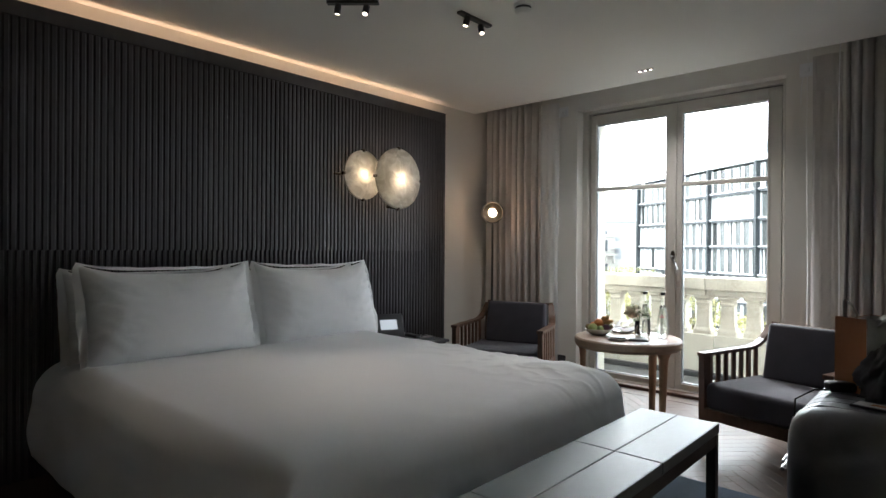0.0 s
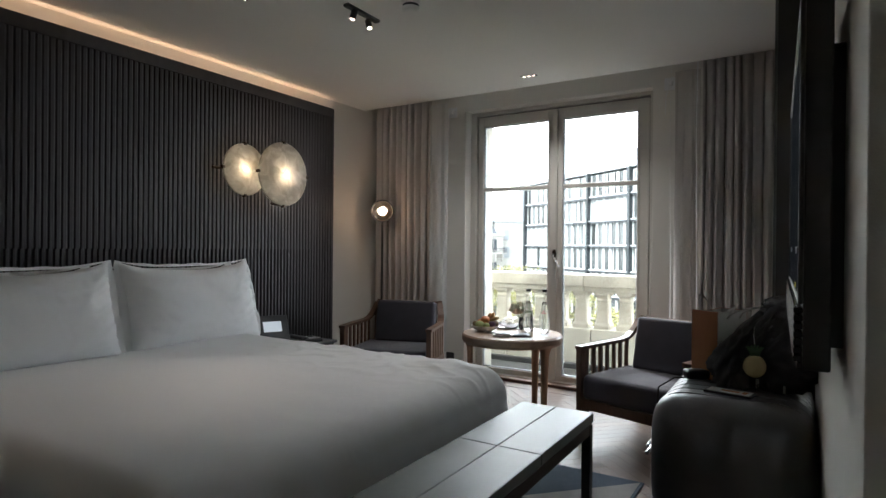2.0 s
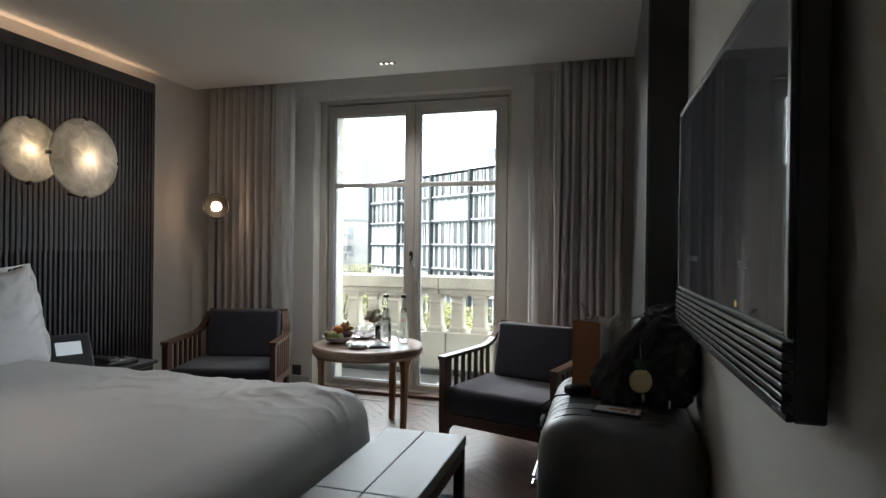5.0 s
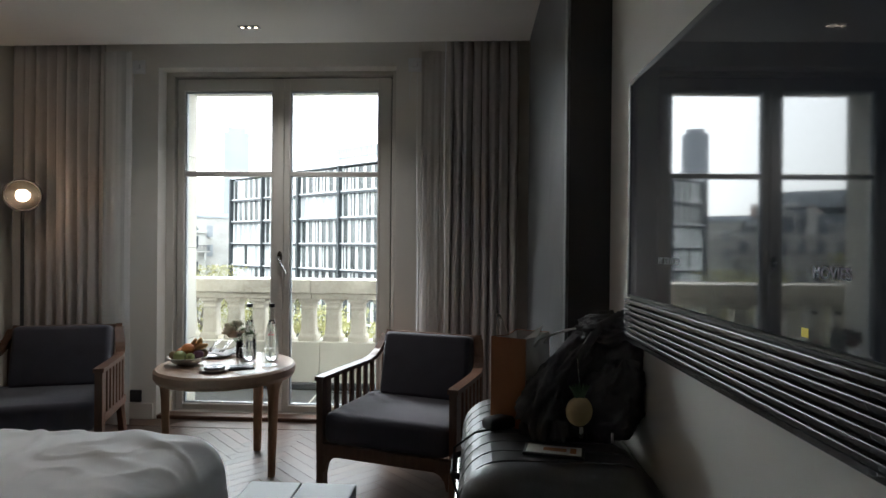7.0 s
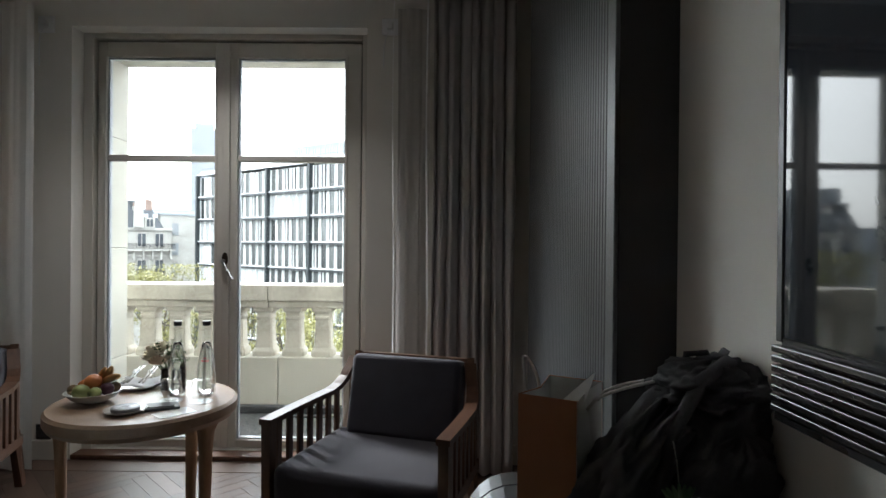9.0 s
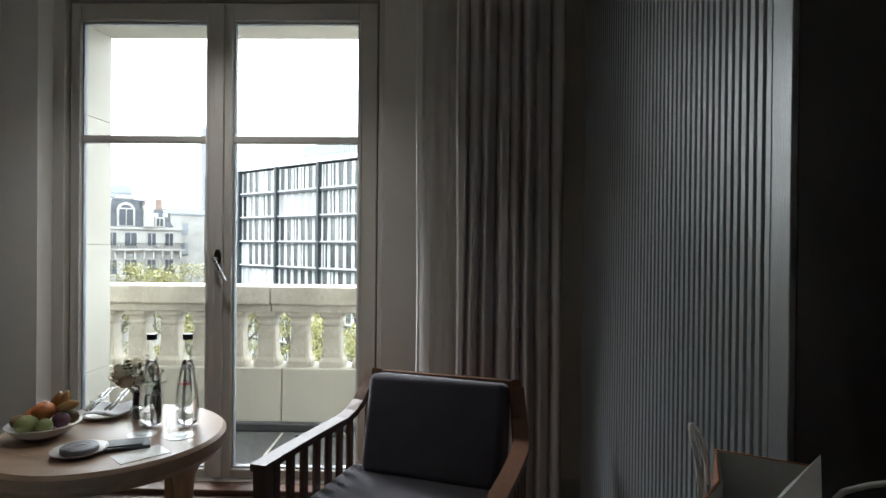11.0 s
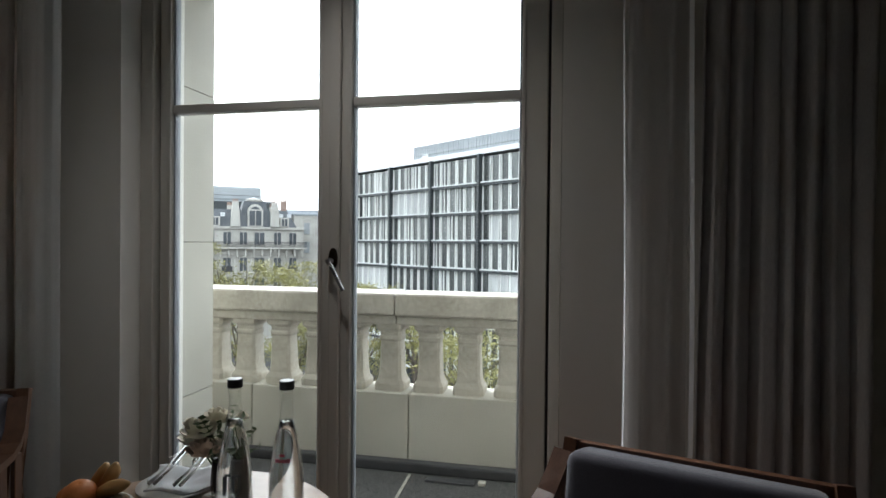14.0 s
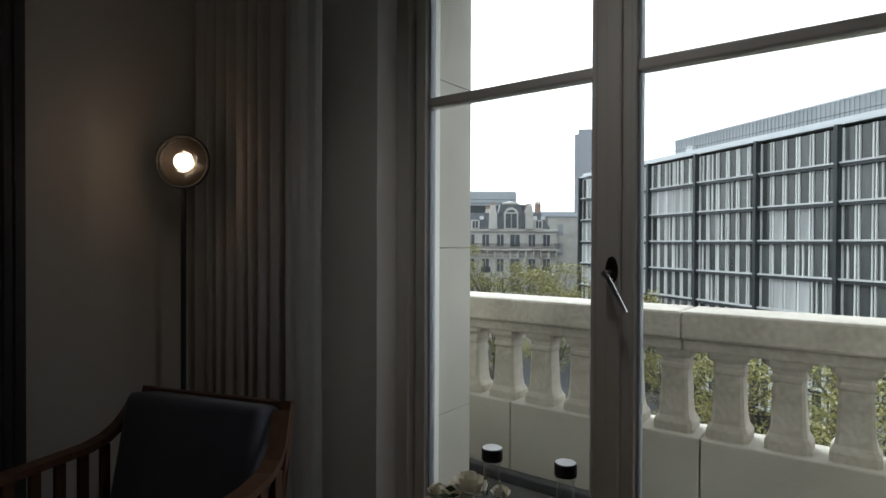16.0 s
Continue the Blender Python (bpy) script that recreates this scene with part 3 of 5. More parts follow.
# ---- round table ----
def table_leg(a):
    """An upright leg that widens into the rim at its top."""
    b = bmesh.new()
    rings = []
    for z, w, d, r in ((0, 0.042, 0.030, 0.352), (0.25, 0.050, 0.036, 0.357), (0.44, 0.056, 0.042, 0.360), (0.50, 0.066, 0.050, 0.361), (0.535, 0.096, 0.066, 0.364), (0.556, 0.15, 0.085, 0.364), (0.560, 0.15, 0.085, 0.364)):
        rings.append([b.verts.new((r - 0.035 + sx * d / 2, sy * w / 2, z)) for sx, sy in ((-1, -0.7), (-0.7, -1), (0.7, -1), (1, -0.7), (1, 0.7), (0.7, 1), (-0.7, 1), (-1, 0.7))])
    for lo, hi in zip(rings, rings[1:]):
        for k in range(8):
            b.faces.new((lo[k], lo[(k + 1) % 8], hi[(k + 1) % 8], hi[k]))
    b.faces.new(rings[0][::-1])
    b.transform(pose(0, 0, 0, 0, 0, a))
    return b



TX, TY, TZ, TR = -1.872, 4.14, 0.612, 0.388
tb = thing("round_table", "round oak side table with a rounded edge and flared legs", "table", pose(TX, TY, 0))
part("tabletop", lathe([(TR - 0.09, TZ - 0.075), (TR - 0.012, TZ - 0.07), (TR, TZ - 0.05), (TR, TZ - 0.012), (TR - 0.012, TZ), (0.02, TZ)], 72), M_OAK, tb, smooth=False)
for a in (-17, 78, 203):
    part("leg", table_leg(a), M_OAKLEG, tb, smooth=True)

# ---- curtains ----
def drape(name, x0, x1, y, folds, depth, z0, z1, seed):
    def f(u, v):
        x = x0 + (x1 - x0) * u
        a = 2 * math.pi * (folds * u + 0.35 * noise.noise((u * 5 + seed, 0, v * 0.5)))
        amp = depth * (0.65 + 0.35 * noise.noise((u * 9, seed, 0)) + 0.15 * (1 - v))
        yy = y + amp * math.sin(a) + 0.25 * amp * math.sin(2.3 * a + seed)
        return (x + 0.3 * depth * math.cos(a) + 0.01 * noise.noise((u * 6, v * 2, seed)), yy, z0 + (z1 - z0) * v)
    return sheet(f, int(folds * 14), 24)


def curtain(label, x0, x1, y, folds, depth, seed, lin, bright_edges):
    c = thing("curtain", label, "curtain", group="curtains")
    cl = part("cloth", drape("cloth", x0, x1, y, folds, depth, 0.02, ZC + 0.10, seed), M_CURTAIN, c, smooth=True)
    md = cl.modifiers.new("thick", "SOLIDIFY")
    md.thickness = 0.004
    part("lining", drape("lining", lin[0], lin[1], lin[2], 1.5, 0.014, 0.02, ZC - 0.012, seed + 3), lin[3], c, "lining turned towards the window", smooth=True)
    # narrow white strips added to stand for slivers of sunlight along the curtain
    for hx, hw in bright_edges:
        part("hem", sheet(lambda u, v: (hx + 0.5 * hw * u + 0.006 * math.sin(7 * v + hx), 4.795 - 0.9 * hw * u, 0.02 + (ZC + 0.06) * v), 2, 30), M_LINEN, c, "white strip added for the sunlit sliver at the curtain's edge", smooth=True)
    return c


curtain("heavy taupe curtain drawn back beside the window", -3.80, -3.09, 4.86, 9, 0.042, 2.0, (-3.09, -2.875, 4.82, M_LINING), ())
curtain("heavy taupe curtain gathered against the dark pier", -0.615, -0.15, 4.84, 7, 0.04, 6.0, (-0.82, -0.63, 4.87, M_SHEER), ((-0.832, 0.008), (-0.645, 0.020)))

# ---- pier and television ----
pier = thing("wardrobe_pier", "charcoal ribbed built-in pier standing out from the wall", "wall panel")
part("body", box(-0.072, XR, 3.10, 4.70, 0, ZC), M_BLACKGLOSS, pier)
ribs("rib", pose(-0.0725, 4.70, 0, 0, 0, -90), 1.535, 0.030, 0.90, ZC - 0.001, 0.007, M_PIER, pier)
part("corner_post", box(-0.084, -0.0725, 3.101, 3.163, 0, ZC - 0.001, 0.002), M_PIER, pier)

tv = thing("television", "large black glossy wall-mounted television over a ribbed sound bar", "television",
           pose(-0.009, 1.89, 0, 0, 0, 1.2) @ pose(0.009, -1.89, 0))
part("housing", box(0.006, 0.050, 1.32, 2.470, 1.05, 1.765, 0.003), M_BLACK, tv)
bm = box(-0.003, 0.0055, 1.321, 1.338, 1.173, 1.764, 0.002)
box(-0.003, 0.0055, 2.452, 2.469, 1.173, 1.764, 0.002, bm=bm)
box(-0.003, 0.0055, 1.3385, 2.4515, 1.747, 1.764, 0.002, bm=bm)
box(-0.003, 0.0055, 1.3385, 2.4515, 1.173, 1.181, 0.002, bm=bm)
part("bezel", bm, M_BLACKGLOSS, tv)
part("screen", box(-0.0005, 0.0055, 1.339, 2.451, 1.1815, 1.7465), M_SCREEN, tv)
for k in range(7):
    z = 1.0655 + 0.0152 * k
    part("grille_bar", box(-0.010, 0.0055, 1.321, 2.469, z, z + 0.0112, 0.0022, 2), M_GRILLE, tv)
part("lower_lip", box(-0.004, 0.0055, 1.321, 2.469, 1.051, 1.063, 0.0014), M_GRILLE, tv)
part("bracket", box(0.0505, 0.078, 1.40, 2.42, 1.085, 1.68, 0.003), M_BLACK, tv)

# ---- wall sconce over the bed ----
def cast_glass(name):
    """Cloudy cast glass with veins: lets the lamp behind it glow through, pale and satin in front."""
    m = bpy.data.materials.new(name)
    m.use_nodes = True
    n, ln = m.node_tree.nodes, m.node_tree.links
    p, t, mx = n["Principled BSDF"], n.new("ShaderNodeBsdfTranslucent"), n.new("ShaderNodeMixShader")
    co, cloud, vein = n.new("ShaderNodeTexCoord"), n.new("ShaderNodeTexNoise"), n.new("ShaderNodeTexVoronoi")
    cloud.inputs["Scale"].default_value, cloud.inputs["Detail"].default_value, cloud.inputs["Distortion"].default_value = 9, 5, 1.6
    vein.feature = "DISTANCE_TO_EDGE"
    vein.inputs["Scale"].default_value = 16
    ramp = n.new("ShaderNodeValToRGB")
    ramp.color_ramp.elements[0].position, ramp.color_ramp.elements[1].position = 0.35, 0.65
    ramp.color_ramp.elements[0].color, ramp.color_ramp.elements[1].color = (0.62, 0.60, 0.55, 1), (0.92, 0.91, 0.87, 1)
    ln.new(co.outputs["Object"], cloud.inputs["Vector"])
    ln.new(cloud.outputs["Color"], vein.inputs["Vector"])
    ln.new(cloud.outputs[0], ramp.inputs[0])
    ln.new(ramp.outputs[0], p.inputs["Base Color"])
    ln.new(ramp.outputs[0], t.inputs["Color"])
    p.inputs["Roughness"].default_value = 0.3
    bp = n.new("ShaderNodeBump")
    bp.inputs["Distance"].default_value = 0.002
    ln.new(cloud.outputs[0], bp.inputs["Height"])
    ln.new(bp.outputs[0], p.inputs["Normal"])
    mx.inputs[0].default_value = 0.6
    ln.new(p.outputs[0], mx.inputs[1])
    ln.new(t.outputs[0], mx.inputs[2])
    ln.new(mx.outputs[0], n["Material Output"].inputs[0])
    return m


M_FROST = cast_glass("frosted_glass")
M_BULB = glow("warm_bulb", (1.0, 0.80, 0.60), 1.2)
M_BULBHOT = glow("hot_bulb", (1.0, 0.80, 0.58), 5.0)
M_BULBSOFT = glow("soft_bulb", (1.0, 0.74, 0.47), 1.6)


def shade_disc(r, bulge):
    """A shallow cast-glass dish with a thick rolled rim, open side towards -x."""
    prof = [(0.015, bulge), (r * 0.3, bulge * 0.97), (r * 0.42, bulge * 0.90), (r * 0.5, bulge * 0.94), (r * 0.75, bulge * 0.72), (r * 0.94, bulge * 0.3), (r, 0.008), (r * 0.99, 0.0), (r * 0.93, bulge * 0.22), (r * 0.72, bulge * 0.6), (r * 0.3, bulge * 0.82), (0.015, bulge * 0.84)]
    b = lathe(prof, 48)
    b.transform(pose(0, 0, 0, 0, 90, 0))
    return b


sc = thing("wall_sconce", "lit wall lamp of two overlapping cast-glass discs on dark metal", "wall lamp")
for name, x, y, z, r, bulge, watts in (("small_disc", -3.70, 3.08, 1.872, 0.205, 0.035, 0.22), ("large_disc", -3.61, 3.395, 1.865, 0.262, 0.045, 0.21)):
    d = shade_disc(r, bulge)
    d.transform(pose(x, y, z, 0, 0, 0))
    part(name, d, M_FROST, sc, "frosted rippled glass disc", smooth=True)
    part("bulb", add(bmesh.new(), lathe([(0.01, -0.05), (0.045, -0.03), (0.055, 0), (0.045, 0.03), (0.01, 0.05)], 16, (x - 0.02, y - 0.01, z))), M_BULBSOFT, sc, smooth=True)
    part("back_arm", tube([(PX + 0.016, y, z - r * 0.9), (x, y, z - r * 0.97)], 0.012, 8), M_BRONZE, sc)
    part("back_arm", tube([(PX + 0.016, y, z + r * 0.9), (x, y, z + r * 0.97)], 0.012, 8), M_BRONZE, sc)
    for a in (0, 90, 180, 270):
        ca, sa = math.cos(radians(a)), math.sin(radians(a))
        part("claw", box(x - 0.012, x + 0.02, y + ca * r - 0.012, y + ca * r + 0.012, z + sa * r - 0.012, z + sa * r + 0.012, 0.003), M_BRONZE, sc)
    point_lamp("sconce_light", (x - 0.045, y + 0.01, z - 0.01), watts, (1.0, 0.76, 0.52), 0.045)
part("wall_plate", box(PX + 0.0165, PX + 0.035, 3.12, 3.24, 1.74, 1.98, 0.004), M_BLACK, sc)
part("cross_bar", tube([(PX + 0.03, 2.81, 1.865), (PX + 0.03, 3.7, 1.865)], 0.010, 8), M_BRONZE, sc)

# ---- floor lamp ----
M_REFL = surf("lamp_reflector", (0.55, 0.42, 0.28), (0.62, 0.48, 0.33), 20, 0.4, 0.3)
LX, LY, LZ = -3.55, 4.66, 1.635
fla = thing("floor_lamp", "slim black floor lamp with a glowing ribbed glass disc", "floor lamp", pose(LX, LY, 0, 0, 0, 38))
part("base", lathe([(0.13, 0), (0.13, 0.012), (0.12, 0.02), (0.02, 0.022)], 32), M_BLACK, fla)
part("pole", tube([(0, 0, 0.02), (0, 0, LZ - 0.105)], 0.011, 10), M_BLACK, fla)
ring = tube([(0.107 * math.cos(2 * math.pi * k / 48), -0.01, LZ + 0.107 * math.sin(2 * math.pi * k / 48)) for k in range(48)], 0.007, 8, True)
part("rim", ring, M_BLACK, fla, smooth=True)
prof = []
for k in range(15):
    prof.append((0.100 - 0.0068 * k, 0.012 + (0.006 if k % 2 else 0.0) + 0.0012 * k))
lens = lathe(prof, 40)
lens.transform(pose(0, 0.004, LZ, 90, 0, 0))
part("ribbed_lens", lens, M_GLASS, fla, smooth=False)
back = lathe([(0.10, 0), (0.085, 0.02), (0.03, 0.03)], 32)
back.transform(pose(0, 0.010, LZ, -90, 0, 0))
part("reflector", back, M_REFL, fla, smooth=True)
bulb = lathe([(0.034, 0), (0.030, 0.012), (0.01, 0.018)], 24)
bulb.transform(pose(0, 0.006, LZ, 90, 0, 0))
part("bulb", bulb, M_BULBHOT, fla, smooth=True)
point_lamp("floor_lamp_light", (LX + 0.06, LY - 0.09, LZ), 0.13, WARM, 0.04)

# ---- ceiling fittings ----
def ceiling_spots(m, label):
    t = thing("ceiling_spots", label, "spotlight", m, "ceiling spotlights")
    part("track", box(-0.15, 0.15, -0.02, 0.02, -0.018, -0.0005, 0.003), M_BLACK, t)
    for x, tilt in ((-0.09, 12), (0.07, -20)):
        b = lathe([(0.016, 0), (0.019, 0.0), (0.019, 0.055), (0.014, 0.058)], 20)
        b.transform(pose(x, 0.0, -0.074, tilt, 8, 0))
        h = part("head", b, M_BLACK, t, smooth=False)
        b = lathe([(0.001, 0), (0.013, 0), (0.013, -0.002)], 16)
        b.transform(pose(x, 0.0, -0.074, tilt, 8, 0))
        part("lens", b, M_BULB, h)
        part("stem", tube([(x, 0, -0.022), (x, 0, -0.03)], 0.008, 8), M_BLACK, t)
    return t


ceiling_spots(pose(-2.61, 2.09, ZC, 0, 0, 41), "black twin spotlight on a short ceiling track")
ceiling_spots(pose(-2.235, 2.74, ZC, 0, 0, 90), "black twin spotlight on a short ceiling track")
# the second beam is added fill: its track, lenses glowing here, is really unlit
for at, aim in (((-2.60, 2.05, 2.52), (-2.5, 1.5, 0.6)), ((-2.24, 2.72, 2.52), (-2.0, 2.2, 0.6))):
    d = bpy.data.lights.new("spot_light", "SPOT")
    d.energy, d.color, d.spot_size, d.spot_blend, d.shadow_soft_size = 2, (1.0, 0.84, 0.68), radians(55), 0.8, 0.03
    o = new("spot_light", d)
    o.matrix_world = look(at, aim)
sm = thing("smoke_detector", "round white smoke detector on the ceiling", "smoke detector", pose(-1.90, 2.77, ZC))
part("base", lathe([(0.055, 0), (0.055, -0.015), (0.05, -0.02)], 32), M_CEIL, sm)
part("grille", lathe([(0.047, -0.02), (0.047, -0.034)], 24), M_BLACK, sm)
part("cap", lathe([(0.050, -0.034), (0.048, -0.045), (0.03, -0.055), (0.005, -0.056)], 32), M_CEIL, sm)
dl = thing("downlight", "recessed black downlight with three small lit lenses", "downlight", pose(-1.873, 4.43, ZC))
part("trim", box(-0.068, 0.068, -0.022, 0.022, -0.004, -0.0005, 0.001), M_BLACK, dl)
for x in (-0.043, 0, 0.043):
    part("lens", lathe([(0.001, -0.006), (0.010, -0.006), (0.010, -0.0045)], 16, (x, 0, 0)), M_BULB, dl)
d = bpy.data.lights.new("downlight_beam", "SPOT")
d.energy, d.color, d.spot_size, d.spot_blend, d.shadow_soft_size = 5.5, (1.0, 0.93, 0.84), radians(120), 0.9, 0.03
new("downlight_beam", d).matrix_world = look((-1.873, 4.43, ZC - 0.02), (-1.873, 4.75, 0))
for x in (-2.95, -0.876):
    sb = thing("wall_box", "small white blind-motor socket with a hanging lead", "socket", pose(x, YW, 2.63), "sockets")
    part("plate", box(-0.05, 0.05, -0.012, -0.0005, -0.05, 0.05, 0.003), M_LINEN, sb)
    part("plug", box(-0.018, 0.018, -0.04, -0.0125, -0.02, 0.016, 0.004, 2), M_LINEN, sb)
    part("lead", tube([(0, -0.03, -0.02), (-0.02, -0.03, -0.06), (-0.035, -0.02, -0.12), (-0.04, -0.012, -0.25)], 0.003, 6), M_LINEN, sb)
so = thing("wall_socket", "black double wall socket above the skirting", "socket", pose(-2.955, YW - 0.0005, 0.17))
part("plate", box(-0.045, 0.045, -0.010, 0, -0.045, 0.045, 0.003), M_BLACK, so)
part("insert", box(-0.025, 0.025, -0.013, -0.0105, -0.025, 0.025, 0.003), M_BLACKGLOSS, so)

# ---- nightstand ----
ns = thing("nightstand", "dark wooden nightstand beside the bed", "nightstand")
part("body", box(-3.74, -3.24, 3.08, 3.62, 0.06, 0.478, 0.004), M_DARKWOOD, ns)
part("top", box(-3.74, -3.22, 3.07, 3.64, 0.479, 0.50, 0.003), M_BLACKGLOSS, ns)
part("drawer_front", box(-3.239, -3.225, 3.10, 3.60, 0.27, 0.465, 0.003), M_DARKWOOD, ns)
part("plinth", box(-3.72, -3.28, 3.12, 3.58, 0.0, 0.0595), M_BLACK, ns)
tabm = pose(-3.36, 3.10, 0.505, 0, 0, 65)
tab = thing("control_tablet", "dark tilted room-control tablet with a lit screen on a stand", "tablet", tabm)
M_TABSCREEN = glow("tablet_screen", (0.70, 0.74, 0.76), 0.06)
b = box(-0.125, 0.125, -0.008, 0.008, 0, 0.255, 0.006, 2)
b.transform(pose(0, 0, 0.004, -30))
part("frame", b, M_BLACK, tab)
b = box(-0.070, 0.070, -0.0105, -0.0085, 0.115, 0.200)
b.transform(pose(0, 0, 0.004, -30))
part("screen", b, M_TABSCREEN, tab)
part("stand", prism([(-0.10, 0.0), (0.10, 0.0), (0.08, 0.10), (-0.08, 0.10)], -0.004, 0.006, 0.002), M_BLACK, tab)
tp = thing("telephone", "low black bedside telephone with a steel key strip", "telephone", pose(-3.36, 3.42, 0.5005, 0, 0, 80))
part("body", box(-0.11, 0.11, -0.08, 0.08, 0, 0.03, 0.008, 2), M_BLACK, tp)
part("handset", box(-0.10, -0.045, -0.085, 0.085, 0.031, 0.058, 0.012, 3), M_BLACK, tp)
part("key_strip", box(-0.02, 0.10, -0.06, 0.06, 0.0305, 0.034, 0.001), M_CHROME, tp)

# ---- rug ----
rug = thing("rug", "flat rug in blue and pale grey triangles under the bench", "rug")
part("field", box(-3.0, -0.68, -0.6, 3.27, 0.0005, 0.009, 0.003), M_RUG, rug)
for pts in ([(-0.70, 3.255), (-0.70, 2.55), (-1.18, 2.75)], [(-2.6, 3.25), (-1.9, 3.25), (-2.3, 2.6)], [(-0.70, 1.9), (-0.70, 1.0), (-1.4, 1.4)]):
    part("pale_triangle", prism(pts, 0.0091, 0.0105), M_RUGPALE, rug)

# ---- things on the table ----
def on_table(x, y, rz=0, z=TZ):
    return pose(x, y, z + 0.0005, 0, 0, rz)


M_CAP = surf("bottle_cap", (0.01, 0.01, 0.012), (0.02, 0.02, 0.022), 20, 0.35)
M_PINK = surf("label_pink", (0.55, 0.05, 0.10), (0.60, 0.07, 0.12), 20, 0.6)
M_PRINT = surf("label_print", (0.10, 0.11, 0.12), (0.16, 0.17, 0.18), 20, 0.6)
M_PORCELAIN = surf("porcelain", (0.78, 0.77, 0.74), (0.82, 0.81, 0.78), 8, 0.22)


def bottle(x, y, rz, style):
    b = thing("water_bottle", "clear glass water bottle with black cap and printed mark" if style else "clear glass water bottle with black cap and pink mark", "bottle", on_table(x, y, rz), "water bottles")
    prof = [(0.012, 0.004), (0.036, 0.0), (0.041, 0.006), (0.042, 0.05), (0.041, 0.11), (0.036, 0.16), (0.027, 0.21), (0.0175, 0.255), (0.0145, 0.285), (0.0140, 0.315), (0.0160, 0.318), (0.0160, 0.322), (0.0125, 0.324)]
    part("glass", lathe(prof, 32), M_BOTTLE, b, smooth=True)
    wat = [(0.008, 0.012), (0.034, 0.010), (0.0385, 0.05), (0.0378, 0.11), (0.033, 0.16), (0.0242, 0.21), (0.0165, 0.245), (0.005, 0.2455)]
    part("water", lathe(wat, 28), M_WATER, b, smooth=True)
    part("cap", lathe([(0.0172, 0.322), (0.0180, 0.324), (0.0180, 0.341), (0.0165, 0.343), (0.004, 0.343)], 28), M_CAP, b)
    if style:
        mark = bmesh.new()
        for a, z, w, h in ((-18, 0.10, 0.010, 0.045), (-8, 0.125, 0.014, 0.006), (8, 0.10, 0.006, 0.045), (18, 0.122, 0.014, 0.006), (18, 0.08, 0.014, 0.006), (26, 0.10, 0.006, 0.036)):
            q = box(-w / 2, w / 2, -0.0428, -0.0422, z - h / 2, z + h / 2)
            q.transform(pose(0, 0, 0, 0, 0, a))
            add(mark, q)
        for a in range(-24, 25, 6):
            q = box(-0.0014, 0.0014, -0.0430, -0.0424, 0.055, 0.062)
            q.transform(pose(0, 0, 0, 0, 0, a))
            add(mark, q)
        part("printed_mark", mark, M_PRINT, b)
    else:
        mark = bmesh.new()
        for a in range(-24, 25, 8):
            q = box(-0.002, 0.002, -0.0365, -0.0360, 0.158, 0.166)
            q.transform(pose(0, 0, 0, 0, 0, a))
            add(mark, q)
        q = box(-0.006, 0.006, -0.0365, -0.0360, 0.172, 0.178)
        add(mark, q)
        part("printed_mark", mark, M_PINK, b)
    return b


bottle(-1.775, 4.235, 20, True)
bottle(-1.647, 4.25, 12, False)


def tumbler(x, y):
    t = thing("tumbler", "upturned clear stemless glass on a paper coaster", "glass", on_table(x, y), "tumblers")
    part("glass", lathe([(0.026, 0.002), (0.034, 0.006), (0.044, 0.03), (0.046, 0.05), (0.041, 0.085), (0.037, 0.100), (0.0362, 0.1005)], 36), M_TUMBLER, t, smooth=True)
    part("coaster", lathe([(0.001, -0.0004), (0.048, -0.0004), (0.048, 0.0012), (0.001, 0.0012)], 32), M_PORCELAIN, t)
    return t


tumbler(-1.755, 4.135)
tumbler(-1.615, 4.125)

M_ORANGE = surf("orange_peel", (0.55, 0.17, 0.04), (0.66, 0.25, 0.07), 12, 0.5, bump=0.001, bump_scale=160)
M_GREEN = surf("green_apple", (0.26, 0.32, 0.10), (0.36, 0.38, 0.15), 10, 0.4)
M_PLUM = surf("plum_skin", (0.07, 0.025, 0.05), (0.13, 0.05, 0.08), 12, 0.4)
M_BANANA = surf("banana_skin", (0.40, 0.22, 0.07), (0.48, 0.30, 0.11), 14, 0.55)
M_KIWI = surf("kiwi_skin", (0.17, 0.12, 0.06), (0.25, 0.18, 0.10), 30, 0.8)
bw = (-2.085, 4.10)
bowl = thing("fruit_bowl", "shallow white porcelain bowl", "bowl", on_table(*bw))
part("bowl", lathe([(0.035, 0.0), (0.05, 0.001), (0.085, 0.018), (0.112, 0.045), (0.115, 0.046), (0.113, 0.049), (0.08, 0.024), (0.03, 0.012), (0.004, 0.011)], 40), M_PORCELAIN, bowl, smooth=True)


def fruit(name, label, category, x, y, z, r, material, squash=0.92):
    prof = [(r * 0.12, -r * squash * 0.93), (r * 0.5, -r * squash * 0.84), (r * 0.87, -r * squash * 0.48), (r, 0), (r * 0.9, r * squash * 0.46), (r * 0.55, r * squash * 0.82), (r * 0.15, r * squash * 0.92), (r * 0.03, r * squash * 0.85)]
    f = tagged(part(name, lathe(prof, 20), material, smooth=True), label, category, "fruit in the bowl")
    f.matrix_world = pose(bw[0] + x, bw[1] + y, TZ + z, 14, 9, 0)
    return f


